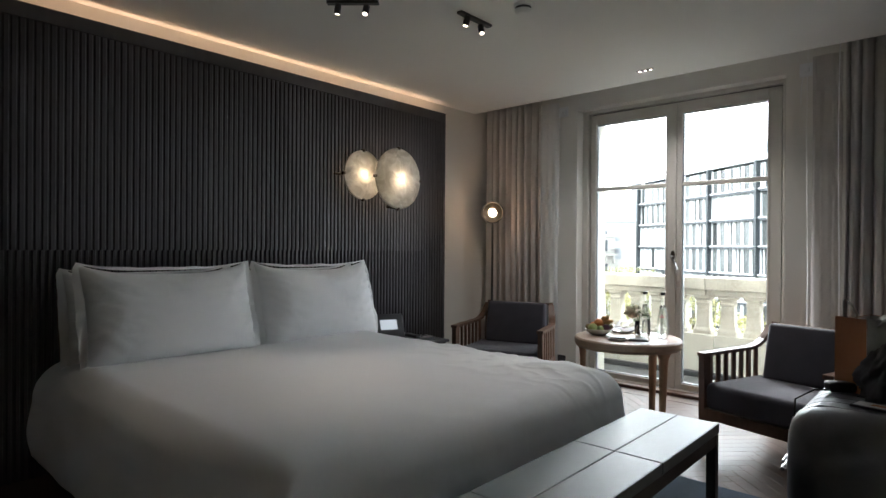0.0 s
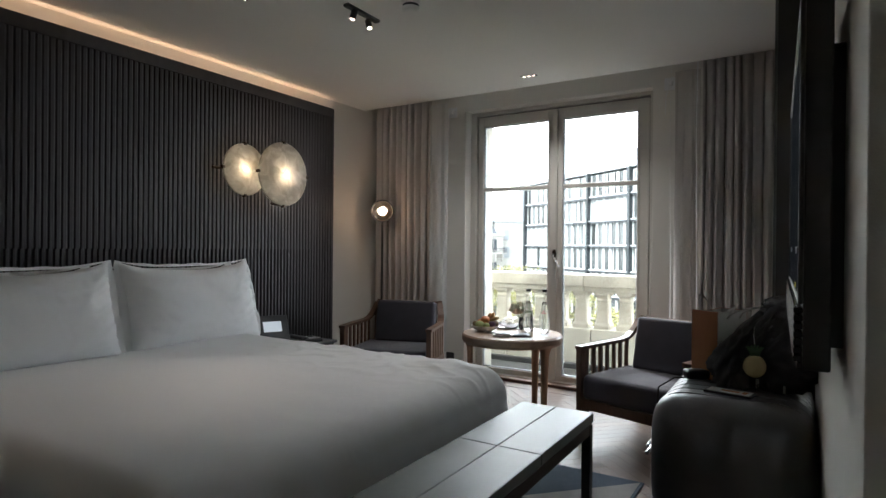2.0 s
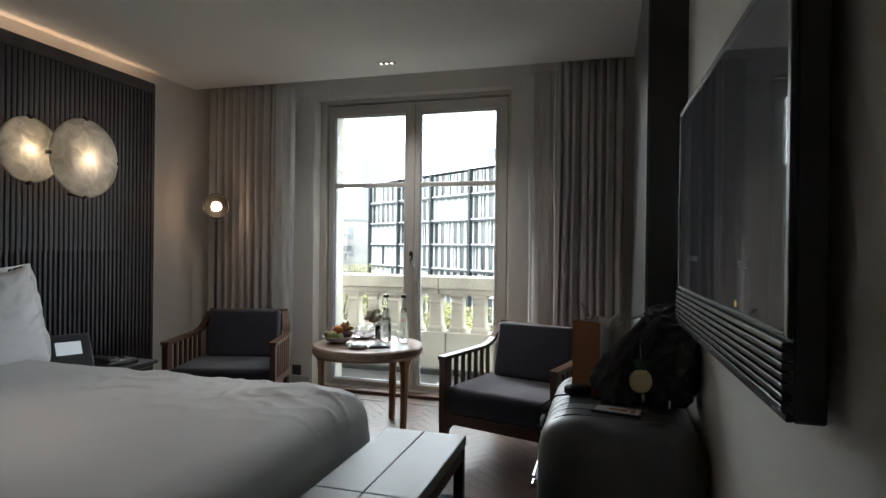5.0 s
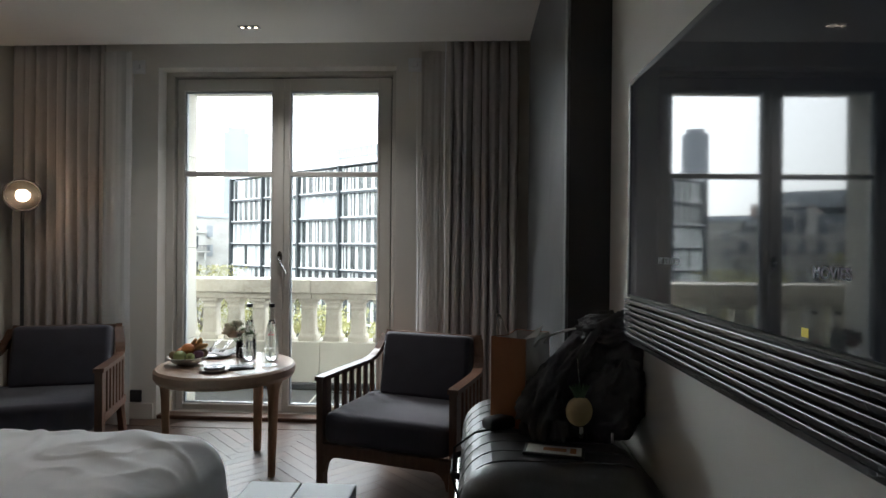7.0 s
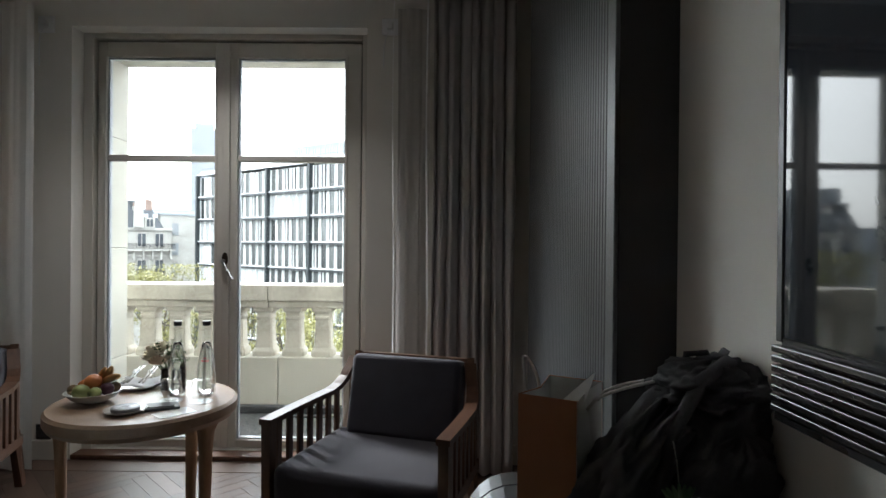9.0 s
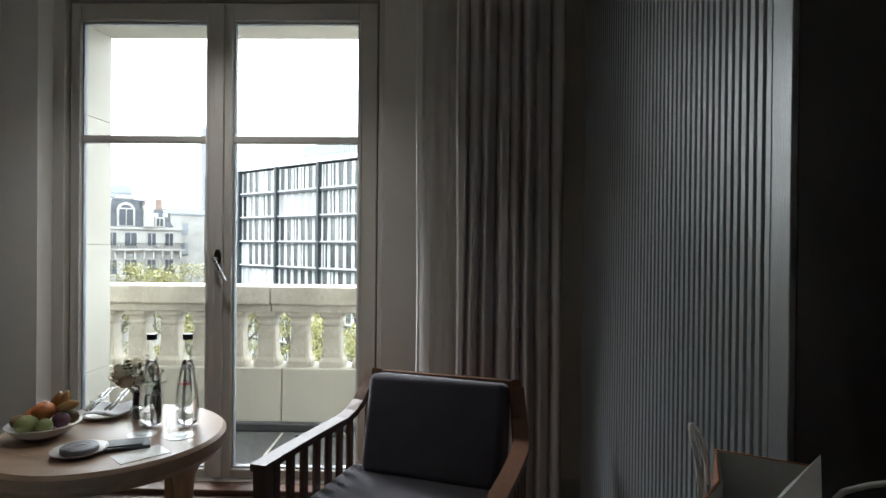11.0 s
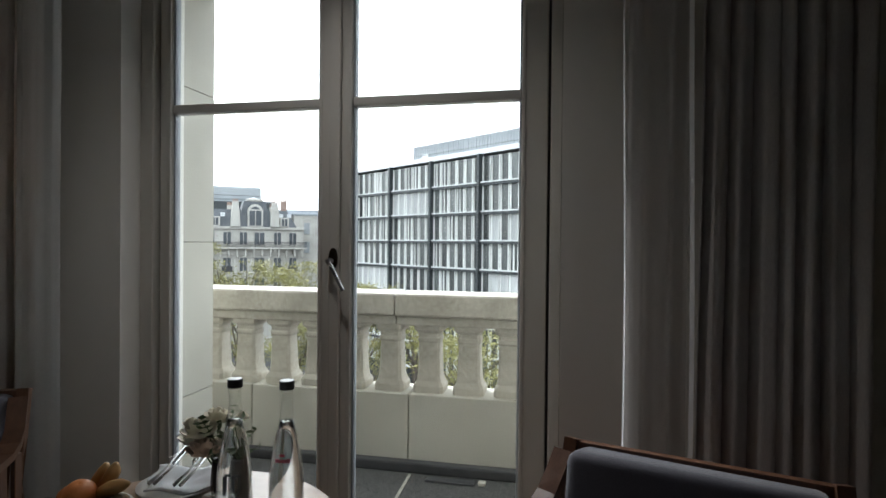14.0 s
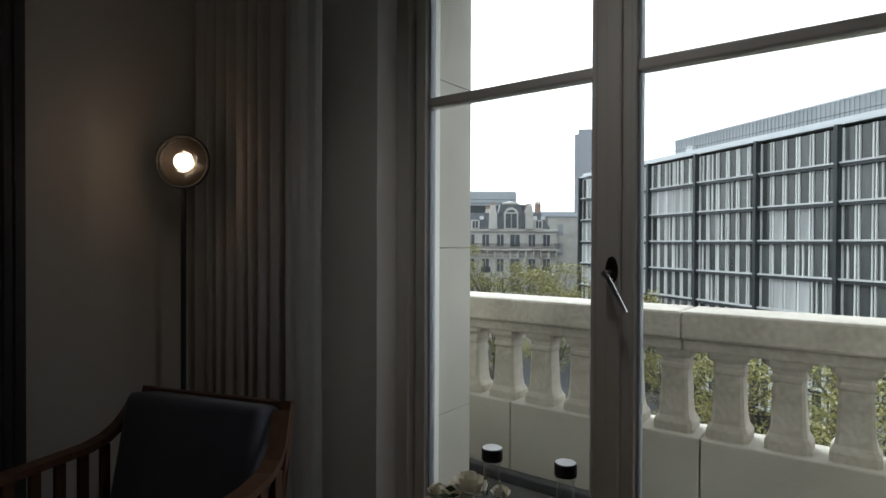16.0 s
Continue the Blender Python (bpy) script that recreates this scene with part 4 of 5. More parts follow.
fruit("orange", "ripe orange on top of the fruit", "fruit", 0.0, 0.0, 0.088, 0.037, M_ORANGE)
fruit("orange", "ripe orange in the bowl", "fruit", -0.055, 0.035, 0.060, 0.034, M_ORANGE)
fruit("apple", "pale green apple in the bowl", "fruit", -0.02, -0.055, 0.056, 0.036, M_GREEN)
fruit("apple", "pale green apple in the bowl", "fruit", 0.035, -0.045, 0.052, 0.026, M_GREEN)
fruit("plum", "dark purple plum in the bowl", "fruit", 0.062, 0.0, 0.058, 0.029, M_PLUM)
fruit("plum", "dark purple plum in the bowl", "fruit", 0.02, 0.06, 0.056, 0.028, M_PLUM)
fruit("kiwi", "brown kiwi fruit in the bowl", "fruit", -0.075, -0.02, 0.056, 0.026, M_KIWI)
fruit("kiwi", "brown kiwi fruit in the bowl", "fruit", 0.075, 0.035, 0.060, 0.025, M_KIWI)
for k, pts in enumerate((((-0.02, 0.05, 0.075), (0.0, 0.058, 0.10), (0.012, 0.06, 0.122), (0.018, 0.06, 0.140)), ((0.01, 0.05, 0.08), (0.03, 0.055, 0.105), (0.044, 0.055, 0.128), (0.050, 0.054, 0.146)), ((0.03, 0.02, 0.085), (0.055, 0.028, 0.096), (0.082, 0.034, 0.105), (0.100, 0.037, 0.109)))):
    b = tube([(p[0], p[1], p[2]) for p in pts], [0.012, 0.0175, 0.0155, 0.006], 12)
    f = tagged(part("banana", b, M_BANANA, smooth=True), "small yellow banana among the fruit", "fruit", "fruit in the bowl")
    f.location = (bw[0], bw[1], TZ)


def plate(x, y, r, label):
    p = thing("plate", label, "plate", on_table(x, y), "plates")
    part("dish", lathe([(0.6 * r, 0.0), (0.66 * r, 0.002), (r, 0.014), (r, 0.017), (0.66 * r, 0.006), (0.01, 0.005)], 40), M_PORCELAIN, p, smooth=True)
    return p


plate(-2.02, 4.36, 0.105, "small white plate under a folded napkin")
plate(-1.855, 3.945, 0.082, "small white saucer holding a dark tin")
M_NAPKIN = surf("napkin_linen", (0.70, 0.71, 0.72), (0.78, 0.78, 0.79), 6, 0.85, bump=0.0006, bump_scale=300)


def napkin_sheet(u, v):
    a = u - 0.5
    return (a * 0.17 + 0.01 * math.sin(9 * v), (v - 0.5) * 0.14, 0.022 + 0.010 * math.sin(6 * u + 1) + 0.03 * max(0, v - 0.6) + 0.006 * noise.noise((u * 4, v * 4, 2)))


nk = tagged(part("napkin", sheet(napkin_sheet, 16, 14), M_NAPKIN, smooth=True), "folded pale linen napkin on the plate", "napkin")
nk.matrix_world = pose(-2.01, 4.37, TZ, 0, 0, 25)
nk.modifiers.new("thick", "SOLIDIFY").thickness = 0.005
for k, (dx, lab) in enumerate(((-0.05, "knife"), (-0.035, "fork"), (0.02, "knife"), (0.037, "fork"))):
    b = tube([(dx, -0.07, 0.042), (dx + 0.004, 0.0, 0.056), (dx + 0.008, 0.085, 0.085)], [0.005, 0.003, 0.0035], 8)
    if lab == "knife":
        add(b, box(dx + 0.002, dx + 0.005, 0.01, 0.09, 0.060, 0.078, 0.001))
    else:
        for q in (-0.006, 0.0, 0.006):
            add(b, tube([(dx + 0.006 + q * 0.5, 0.06, 0.077), (dx + 0.008 + q, 0.10, 0.088)], 0.0013, 5))
    o = tagged(part(lab, b, M_CHROME, smooth=True), "steel dessert %s resting on the napkin" % lab, lab, "cutlery")
    o.matrix_world = pose(-2.01, 4.36, TZ, 0, 0, 5)
M_PEWTER = surf("dark_pewter", (0.10, 0.10, 0.105), (0.17, 0.17, 0.175), 30, 0.32, 0.7)
tin = thing("round_tin", "flat round dark tin with an embossed lid", "tin", pose(-1.855, 3.945, TZ + 0.0075))
part("tin", lathe([(0.05, 0), (0.055, 0.003), (0.055, 0.016), (0.05, 0.018), (0.002, 0.018)], 36), M_PEWTER, tin)
for rr in (0.033, 0.049):
    part("emboss_ring", tube([(rr * math.cos(2 * math.pi * k / 36), rr * math.sin(2 * math.pi * k / 36), 0.0182) for k in range(36)], 0.0011, 6, True), M_PEWTER, tin, smooth=True)
for k, (bx, bl) in enumerate(((-0.010, 0.030), (-0.002, 0.040), (0.006, 0.022), (0.014, 0.034))):
    part("emboss_bar", box(-bl / 2, bl / 2, -bx - 0.002, -bx + 0.002, 0.0182, 0.0194, 0.0005), M_PEWTER, tin)
tagged(part("menu_folder", add(prism([(-0.05, -0.045), (0.085, -0.035), (0.07, 0.055), (-0.06, 0.05)], 0, 0.012, 0.002), box(-0.05, 0.06, -0.03, 0.04, 0.0121, 0.016, 0.001)), M_BLACK), "small black leather folder on the table", "folder").matrix_world = on_table(-1.745, 4.005, 20)
tagged(part("card", prism([(-0.075, -0.05), (0.075, -0.05), (0.075, 0.05), (-0.075, 0.05)], 0, 0.0015), M_PORCELAIN), "plain white card near the table's edge", "card").matrix_world = on_table(-1.655, 3.945, 48)

M_VASE = surf("dark_vase", (0.02, 0.02, 0.022), (0.04, 0.04, 0.042), 10, 0.2)
M_ROSE = surf("rose_petal", (0.74, 0.69, 0.56), (0.84, 0.80, 0.69), 20, 0.7)
M_PEACH = surf("peach_petal", (0.68, 0.54, 0.42), (0.78, 0.66, 0.54), 20, 0.7)
M_SPRIG = surf("flower_leaf", (0.05, 0.085, 0.03), (0.10, 0.14, 0.055), 20, 0.6)
va = thing("flower_vase", "small dark vase of cream roses and green sprigs", "vase", on_table(-1.862, 4.33))
part("vase", lathe([(0.025, 0), (0.033, 0.002), (0.036, 0.05), (0.032, 0.10), (0.030, 0.105), (0.027, 0.10), (0.030, 0.05), (0.004, 0.03)], 28), M_VASE, va, smooth=True)
rnd = random.Random(3)


def bloom(x, y, z, r, material):
    b = bmesh.new()
    for ring_i in range(4):
        n = 4 + ring_i
        rr = r * (0.25 + 0.25 * ring_i)
        for k in range(n):
            a = 2 * math.pi * k / n + ring_i * 0.6
            tilt = 0.35 + 0.28 * ring_i

            def petal(u, v, a=a, rr=rr, tilt=tilt):
                w = (u - 0.5) * 1.7
                h = v * r * 1.15
                off = rr * 0.55 + h * math.sin(tilt) * 0.6 - 0.35 * rr * w * w
                side = w * rr * (0.5 + 0.5 * math.sin(math.pi * min(1, v * 0.8 + 0.15)))
                return (x + off * math.cos(a) - side * math.sin(a), y + off * math.sin(a) + side * math.cos(a), z - r * 0.45 + h * math.cos(tilt))
            add(b, sheet(petal, 4, 4))
    return part("bloom", b, material, va, smooth=True)


for x, y, z, r, mt in ((-0.055, -0.03, 0.19, 0.041, M_ROSE), (-0.085, 0.0, 0.16, 0.040, M_ROSE), (-0.03, -0.045, 0.15, 0.040, M_PEACH), (-0.045, 0.03, 0.205, 0.036, M_ROSE), (0.01, -0.02, 0.165, 0.025, M_ROSE), (0.035, 0.02, 0.215, 0.017, M_ROSE), (-0.08, -0.03, 0.205, 0.018, M_ROSE)):
    bloom(x, y, z, r, mt)
    part("stem", tube([(0, 0, 0.04), (x * 0.5, y * 0.5, 0.11), (x, y, z - r * 0.4)], 0.0022, 5), M_SPRIG, va)
for k in range(13):
    a = rnd.uniform(0, 6.28)
    e = Vector((math.cos(a) * rnd.uniform(0.05, 0.12), math.sin(a) * rnd.uniform(0.04, 0.09), rnd.uniform(0.13, 0.24)))
    b = tube([(0, 0, 0.09), tuple(e * 0.6 + Vector((0, 0, 0.05))), tuple(e)], [0.002, 0.0015, 0.001], 5)
    for q in range(5):
        c = e * (0.62 + 0.1 * q) + Vector((0, 0, 0.04 * (1 - q / 5)))
        d1 = Vector((rnd.gauss(0, 1), rnd.gauss(0, 1), rnd.gauss(0, 0.5))).normalized() * 0.013
        d2 = d1.cross(Vector((rnd.gauss(0, 1), rnd.gauss(0, 1), 1))).normalized() * 0.006
        vs = [b.verts.new(c + o) for o in (-d1, d2, d1, -d2)]
        b.faces.new(vs)
    part("sprig", b, M_SPRIG, va)

# ---- luggage ----
M_CASE = surf("silver_shell", (0.14, 0.144, 0.152), (0.20, 0.204, 0.212), 8, 0.40, 0.45, bump=0.0003, bump_scale=200)
M_RUBBER = surf("rubber", (0.012, 0.012, 0.012), (0.02, 0.02, 0.02), 10, 0.7)
M_KRAFT = surf("brown_card", (0.42, 0.17, 0.075), (0.50, 0.22, 0.10), 4, 0.7)
M_PACK = surf("backpack_cloth", (0.046, 0.046, 0.051), (0.082, 0.082, 0.088), 8, 0.75, bump=0.001, bump_scale=300, fine=0.5)
M_TAG = surf("paper_tag", (0.62, 0.62, 0.60), (0.70, 0.70, 0.68), 10, 0.7)
M_RED = surf("red_strap", (0.40, 0.05, 0.04), (0.50, 0.08, 0.06), 10, 0.7)
M_PINEAPPLE = surf("yellow_felt", (0.58, 0.46, 0.24), (0.68, 0.55, 0.31), 20, 0.9)
M_FELTGREEN = surf("green_felt", (0.10, 0.17, 0.10), (0.14, 0.22, 0.13), 20, 0.9)

rk = thing("luggage_stand", "low dark wooden luggage stand against the wall", "luggage rack")
part("top", box(-0.44, 0.075, 2.40, 3.08, 0.17, 0.205, 0.004), M_DARKWOOD, rk)
for x in (-0.40, 0.05):
    for y in (2.44, 3.04):
        part("leg", box(x - 0.02, x + 0.02, y - 0.02, y + 0.02, 0, 0.1695, 0.003), M_DARKWOOD, rk)
su = thing("suitcase", "large silver ribbed hard-shell suitcase lying on its side", "suitcase")
SX0, SX1, SY0, SY1, SZ0, SZ1 = -0.475, 0.082, 2.30, 3.09, 0.206, 0.722


def shell(y0, y1, grow):
    """A slice of the rounded shell between two y values."""
    b = bmesh.new()
    r = 0.125
    pts = []
    for cx, cz, a0 in ((SX1 - r, SZ1 - r, 0), (SX0 + r, SZ1 - r, 90), (SX0 + r, SZ0 + r, 180), (SX1 - r, SZ0 + r, 270)):
        for k in range(7):
            a = radians(a0 + 15 * k)
            pts.append((cx + (r + grow) * math.cos(a), cz + (r + grow) * math.sin(a)))
    lo = [b.verts.new((x, y0, z)) for x, z in pts]
    hi = [b.verts.new((x, y1, z)) for x, z in pts]
    n = len(pts)
    for k in range(n):
        b.faces.new((lo[k], hi[k], hi[(k + 1) % n], lo[(k + 1) % n]))
    b.faces.new(lo)
    b.faces.new(hi[::-1])
    return b


part("core", shell(SY0 + 0.134, SY1 - 0.005, -0.004), M_RUBBER, su, smooth=False)
n_rib = 8
for k in range(n_rib):
    a = SY0 + 0.1355 + (SY1 - SY0 - 0.14) * k / n_rib
    part("rib", shell(a + 0.004, a + (SY1 - SY0 - 0.14) / n_rib - 0.004, 0.0), M_CASE, su)


def end_cap(u, v):
    a = 2 * math.pi * u
    w, h = (SX1 - SX0) / 2, (SZ1 - SZ0) / 2
    c, s = math.cos(a), math.sin(a)
    k = (abs(c) ** 5 + abs(s) ** 5) ** -0.2
    rr = math.sin(v * math.pi / 2) ** 0.45
    return ((SX0 + SX1) / 2 + c * k * w * rr, SY0 + 0.135 - 0.135 * math.cos(v * math.pi / 2), (SZ0 + SZ1) / 2 + s * k * h * rr)


part("end_shell", sheet(end_cap, 48, 10), M_CASE, su, smooth=True)
b = tube([(SX0 - 0.012, SY0 + 0.10, 0.47), (SX0 - 0.012, SY1 - 0.05, 0.47)], 0.008, 8)
part("frame_rail", b, M_CHROME, su)
part("frame_rail", tube([(SX0 - 0.010, SY0 + 0.10, 0.50), (SX0 - 0.010, SY1 - 0.05, 0.50)], 0.006, 8), M_CHROME, su)
for x in (SX0 + 0.06, SX1 - 0.06):
    for z in (SZ0 + 0.08,):
        w = part("wheel_housing", box(x - 0.035, x + 0.035, SY0 - 0.018, SY0 + 0.045, z - 0.04, z + 0.04, 0.012, 2), M_RUBBER, su)
        b = lathe([(0.012, -0.012), (0.026, -0.010), (0.026, 0.010), (0.012, 0.012)], 18)
        b.transform(pose(x, SY0 - 0.028, z - 0.012, 0, 90, 0))
        part("wheel", b, M_RUBBER, w)
part("side_handle", tube([(SX0 - 0.002, 2.62, 0.60), (SX0 - 0.02, 2.64, 0.60), (SX0 - 0.02, 2.80, 0.60), (SX0 - 0.002, 2.82, 0.60)], 0.010, 8), M_RUBBER, su)
part("baggage_tag", box(-0.235, -0.165, SY0 - 0.024, SY0 - 0.021, 0.06, 0.34, 0.0005), M_TAG, su, "white paper baggage tag with printed bars")
bars = bmesh.new()
rnd = random.Random(8)
for k in range(16):
    z = 0.10 + 0.012 * k
    box(-0.228, -0.172, SY0 - 0.0255, SY0 - 0.0242, z, z + rnd.choice((0.002, 0.004, 0.006)), bm=bars)
part("tag_bars", bars, M_PRINT, su)
part("strap", box(-0.40, -0.10, SY0 - 0.02, SY0 - 0.016, 0.225, 0.275, 0.001), M_RED, su, "red luggage strap")

# paper shopping bag
pb = thing("paper_bag", "brown paper carrier bag with white lining and rope handles", "bag", pose(-0.275, 2.815, SZ1 + 0.001, 0, 0, -28.6))
BW, BD, BH = 0.0625, 0.10, 0.29


def bag_wall(pts, name, mat_, lab=""):
    b = bmesh.new()
    vs = [b.verts.new(p) for p in pts]
    b.faces.new(vs)
    o = part(name, b, mat_, pb, lab)
    md = o.modifiers.new("thick", "SOLIDIFY")
    md.thickness = 0.0022
    return o


bag_wall([(-BW, -BD, 0), (BW, -BD, 0), (BW, -BD, BH), (-BW, -BD, BH)], "front", M_KRAFT)
bag_wall([(BW, BD, 0), (-BW, BD, 0), (-BW, BD, BH), (BW, BD, BH)], "back", M_KRAFT)
bag_wall([(-BW, BD, 0), (-BW, -BD, 0), (-BW, -BD, BH), (-BW + 0.012, 0, BH - 0.006), (-BW, BD, BH)], "gusset", M_KRAFT)
bag_wall([(BW, -BD, 0), (BW, BD, 0), (BW, BD, BH), (BW - 0.012, 0, BH - 0.006), (BW, -BD, BH)], "gusset", M_TAG, "white paper side")
bag_wall([(-BW, -BD, 0.001), (-BW, BD, 0.001), (BW, BD, 0.001), (BW, -BD, 0.001)], "base", M_KRAFT)
bag_wall([(-0.03, -0.06, BH - 0.06), (0.055, -0.05, BH - 0.04), (0.058, 0.05, BH + 0.03), (0.02, 0.02, BH - 0.01)], "tissue", M_TAG, "white tissue paper sticking out")
bag_wall([(-BW + 0.004, -BD + 0.004, BH - 0.12), (BW - 0.004, -BD + 0.004, BH - 0.12), (BW - 0.004, -BD + 0.004, BH - 0.002), (-BW + 0.004, -BD + 0.004, BH - 0.002)], "lining", M_TAG)
bag_wall([(-BW + 0.004, BD - 0.004, 0.02), (BW - 0.004, BD - 0.004, 0.02), (BW - 0.004, BD - 0.004, BH - 0.002), (-BW + 0.004, BD - 0.004, BH - 0.002)], "lining", M_TAG)
bag_wall([(-BW + 0.005, -BD + 0.006, 0.02), (-BW + 0.005, BD - 0.006, 0.02), (-BW + 0.005, BD - 0.006, BH - 0.002), (-BW + 0.017, 0, BH - 0.008), (-BW + 0.005, -BD + 0.006, BH - 0.002)], "lining", M_TAG)
M_ROPE = surf("white_rope", (0.60, 0.59, 0.56), (0.68, 0.67, 0.64), 30, 0.8, bump=0.001, bump_scale=400)
for s, lean, rise in ((-1, -0.015, 0.062), (1, 0.13, 0.035)):
    loop = []
    for k in range(15):
        q = k / 14
        h = math.sin(math.pi * q)
        loop.append((s * (BW + 0.003) + lean * h ** 1.4, -0.045 + 0.09 * q + 0.02 * s * h, BH - 0.03 + (rise + 0.03) * h ** 0.7))
    part("rope_handle", tube(loop, 0.0036, 8), M_ROPE, pb, smooth=True)

# backpack
bk = thing("backpack", "slumped black backpack with grey jersey draped over it", "backpack", pose(-0.06, 2.72, SZ1 + 0.001))


def lump(cx, cy, cz, rx, ry, rz, seed, bottom=0.0, wr=0.03, power=2.6):
    def f(u, v):
        a, e = 2 * math.pi * u, math.pi * (v - 0.5)
        c, s = math.cos(a), math.sin(a)
        k = (abs(c) ** power + abs(s) ** power) ** (-1 / power)
        ce, se = max(0, math.cos(e)) ** 0.6, math.sin(e)
        n = 1 + wr * 4 * noise.noise((c * 2.2 + seed, s * 2.2, se * 2.5)) + wr * 1.6 * noise.noise((c * 5 + seed, s * 5, se * 7))
        crease = noise.noise((c * 3.0 + seed + se * 2.0, s * 3.0 - se * 1.5, se * 4.5 + seed))
        n += wr * 1.0 * max(0, 1 - abs(crease) * 4) - wr * 0.3
        crease = noise.noise((c * 6.0 - seed, s * 6.0 + se * 3.0, se * 8.0))
        n += wr * 0.25 * max(0, 1 - abs(crease) * 3)
        return (cx + c * k * rx * ce * n, cy + s * k * ry * ce * n, max(bottom, cz + se * rz * n))
    return sheet(f, 96, 60)


def slump(b, lean, taper):
    """Leans a soft body to +x and narrows it towards its top."""
    top = max(v.co.z for v in b.verts)
    mid = sum(v.co.x for v in b.verts) / len(b.verts)
    for v in b.verts:
        q = v.co.z / top
        v.co.x = mid + (v.co.x - mid) * (1 - taper * q) + lean * q * q
    return b


part("body", slump(lump(0.02, 0.02, 0.175, 0.150, 0.12, 0.185, 2.0, wr=0.045), 0.09, 0.30), M_PACK, bk, smooth=True)
part("front_pocket", slump(lump(0.02, -0.085, 0.12, 0.115, 0.06, 0.12, 5.0, wr=0.045), 0.06, 0.25), M_PACK, bk, smooth=True)
part("top_flap", lump(0.065, 0.0, 0.310, 0.105, 0.09, 0.055, 8.0, wr=0.07), M_PACK, bk, smooth=True)
part("draped_jersey", slump(lump(-0.15, -0.03, 0.12, 0.095, 0.095, 0.17, 12.0, wr=0.10), 0.16, 0.45), surf("grey_jersey", (0.075, 0.075, 0.082), (0.12, 0.12, 0.128), 12, 0.85, bump=0.001, bump_scale=350), bk, "dark grey jersey folds", smooth=True)
part("shoulder_strap", tube([(0.14, 0.04, 0.34), (0.08, -0.03, 0.372), (0.01, -0.07, 0.34), (-0.05, -0.10, 0.26), (-0.09, -0.12, 0.16)], [0.012, 0.014, 0.015, 0.013, 0.010], 8), M_PACK, bk, smooth=True)
part("grab_loop", tube([(0.03, 0.06, 0.33), (0.04, 0.065, 0.37), (0.08, 0.065, 0.373), (0.095, 0.06, 0.33)], 0.008, 8), M_PACK, bk, smooth=True)
part("zip_pull", box(-0.062, -0.050, -0.150, -0.146, 0.02, 0.055, 0.002), M_CHROME, bk)
part("zip_pull", box(0.030, 0.038, -0.152, -0.148, 0.005, 0.04, 0.002), M_CHROME, bk)
pn = thing("pineapple_charm", "yellow felt pineapple charm with green leaves hanging off a backpack", "bag charm", pose(-0.125, 2.56, SZ1 + 0.105, 0, 0, 8))
part("fruit", add(bmesh.new(), sheet(lambda u, v: (0.040 * math.cos(2 * math.pi * u) * max(0, math.sin(math.pi * v)) ** 0.5, 0.012 * math.cos(math.pi * v), 0.044 * math.sin(2 * math.pi * u) * max(0, math.sin(math.pi * v)) ** 0.5), 32, 12)), M_PINEAPPLE, pn, smooth=True)
for k in range(7):
    a = radians(-54 + 18 * k)
    part("leaf", tube([(0.010 * math.sin(a), 0, 0.038), (0.022 * math.sin(a), 0, 0.062), (0.038 * math.sin(a), 0, 0.085 - 0.012 * abs(math.sin(a)))], [0.006, 0.006, 0.002], 6), M_FELTGREEN, pn, smooth=True)
part("cord", tube([(0, 0, 0.08), (-0.004, 0.0, 0.12), (0.0, 0.02, 0.15)], 0.0015, 6), M_CHROME, pn)

ph = thing("phone_case", "slim phone in a clear printed case on the suitcase", "phone", pose(-0.205, 2.505, SZ1 + 0.0005, 0, 0, -12))
part("body", box(-0.085, 0.085, -0.04, 0.04, 0, 0.009, 0.003, 2), M_BLACK, ph)
part("print", box(-0.076, 0.076, -0.033, 0.033, 0.0091, 0.0098), M_TAG, ph, "pale printed back")
part("motif", add(box(-0.03, 0.035, -0.012, 0.014, 0.0099, 0.0103), box(0.045, 0.062, -0.02, 0.02, 0.0099, 0.0103)), M_KRAFT, ph)
cc = thing("sunglasses_case", "small black case with a trailing cord", "case", pose(-0.345, 2.72, SZ1 + 0.0005, 0, 0, 35))
part("case", box(-0.06, 0.06, -0.03, 0.03, 0, 0.04, 0.014, 3), M_BLACK, cc, smooth=True)
part("cord", tube([(-0.05, -0.02, 0.01), (-0.11, -0.01, 0.006), (-0.165, 0.02, -0.04), (-0.165, 0.03, -0.14), (-0.15, -0.02, -0.25)], 0.0035, 6), M_RUBBER, cc, smooth=True)

# ---- what the television shows ----
M_MENU = glow("menu_text", (0.5, 0.52, 0.55), 0.004)


def lettering(body, size, m, parent, name):
    cu = bpy.data.curves.new("lettering", "FONT")
    cu.body, cu.size, cu.extrude = body, size, 0.0002
    tmp = new("lettering", cu)
    dg = bpy.context.evaluated_depsgraph_get()
    me = bpy.data.meshes.new_from_object(tmp.evaluated_get(dg))
    bpy.data.objects.remove(tmp)
    me.materials.clear()
    me.materials.append(M_MENU)
    o = new(name, me)
    o.parent, o.matrix_local = parent, m
    return o


lettering("MOVIES", 0.022, pose(-0.0012, 1.637, 1.268, 90, 0, -90), tv, "menu_word")
lettering("MY SERVICES", 0.022, pose(-0.0012, 2.225, 1.270, 90, 0, -90), tv, "menu_word")
part("menu_square", box(-0.0014, -0.0008, 1.645, 1.660, 1.188, 1.200), glow("menu_yellow", (0.6, 0.5, 0.08), 0.05), tv)

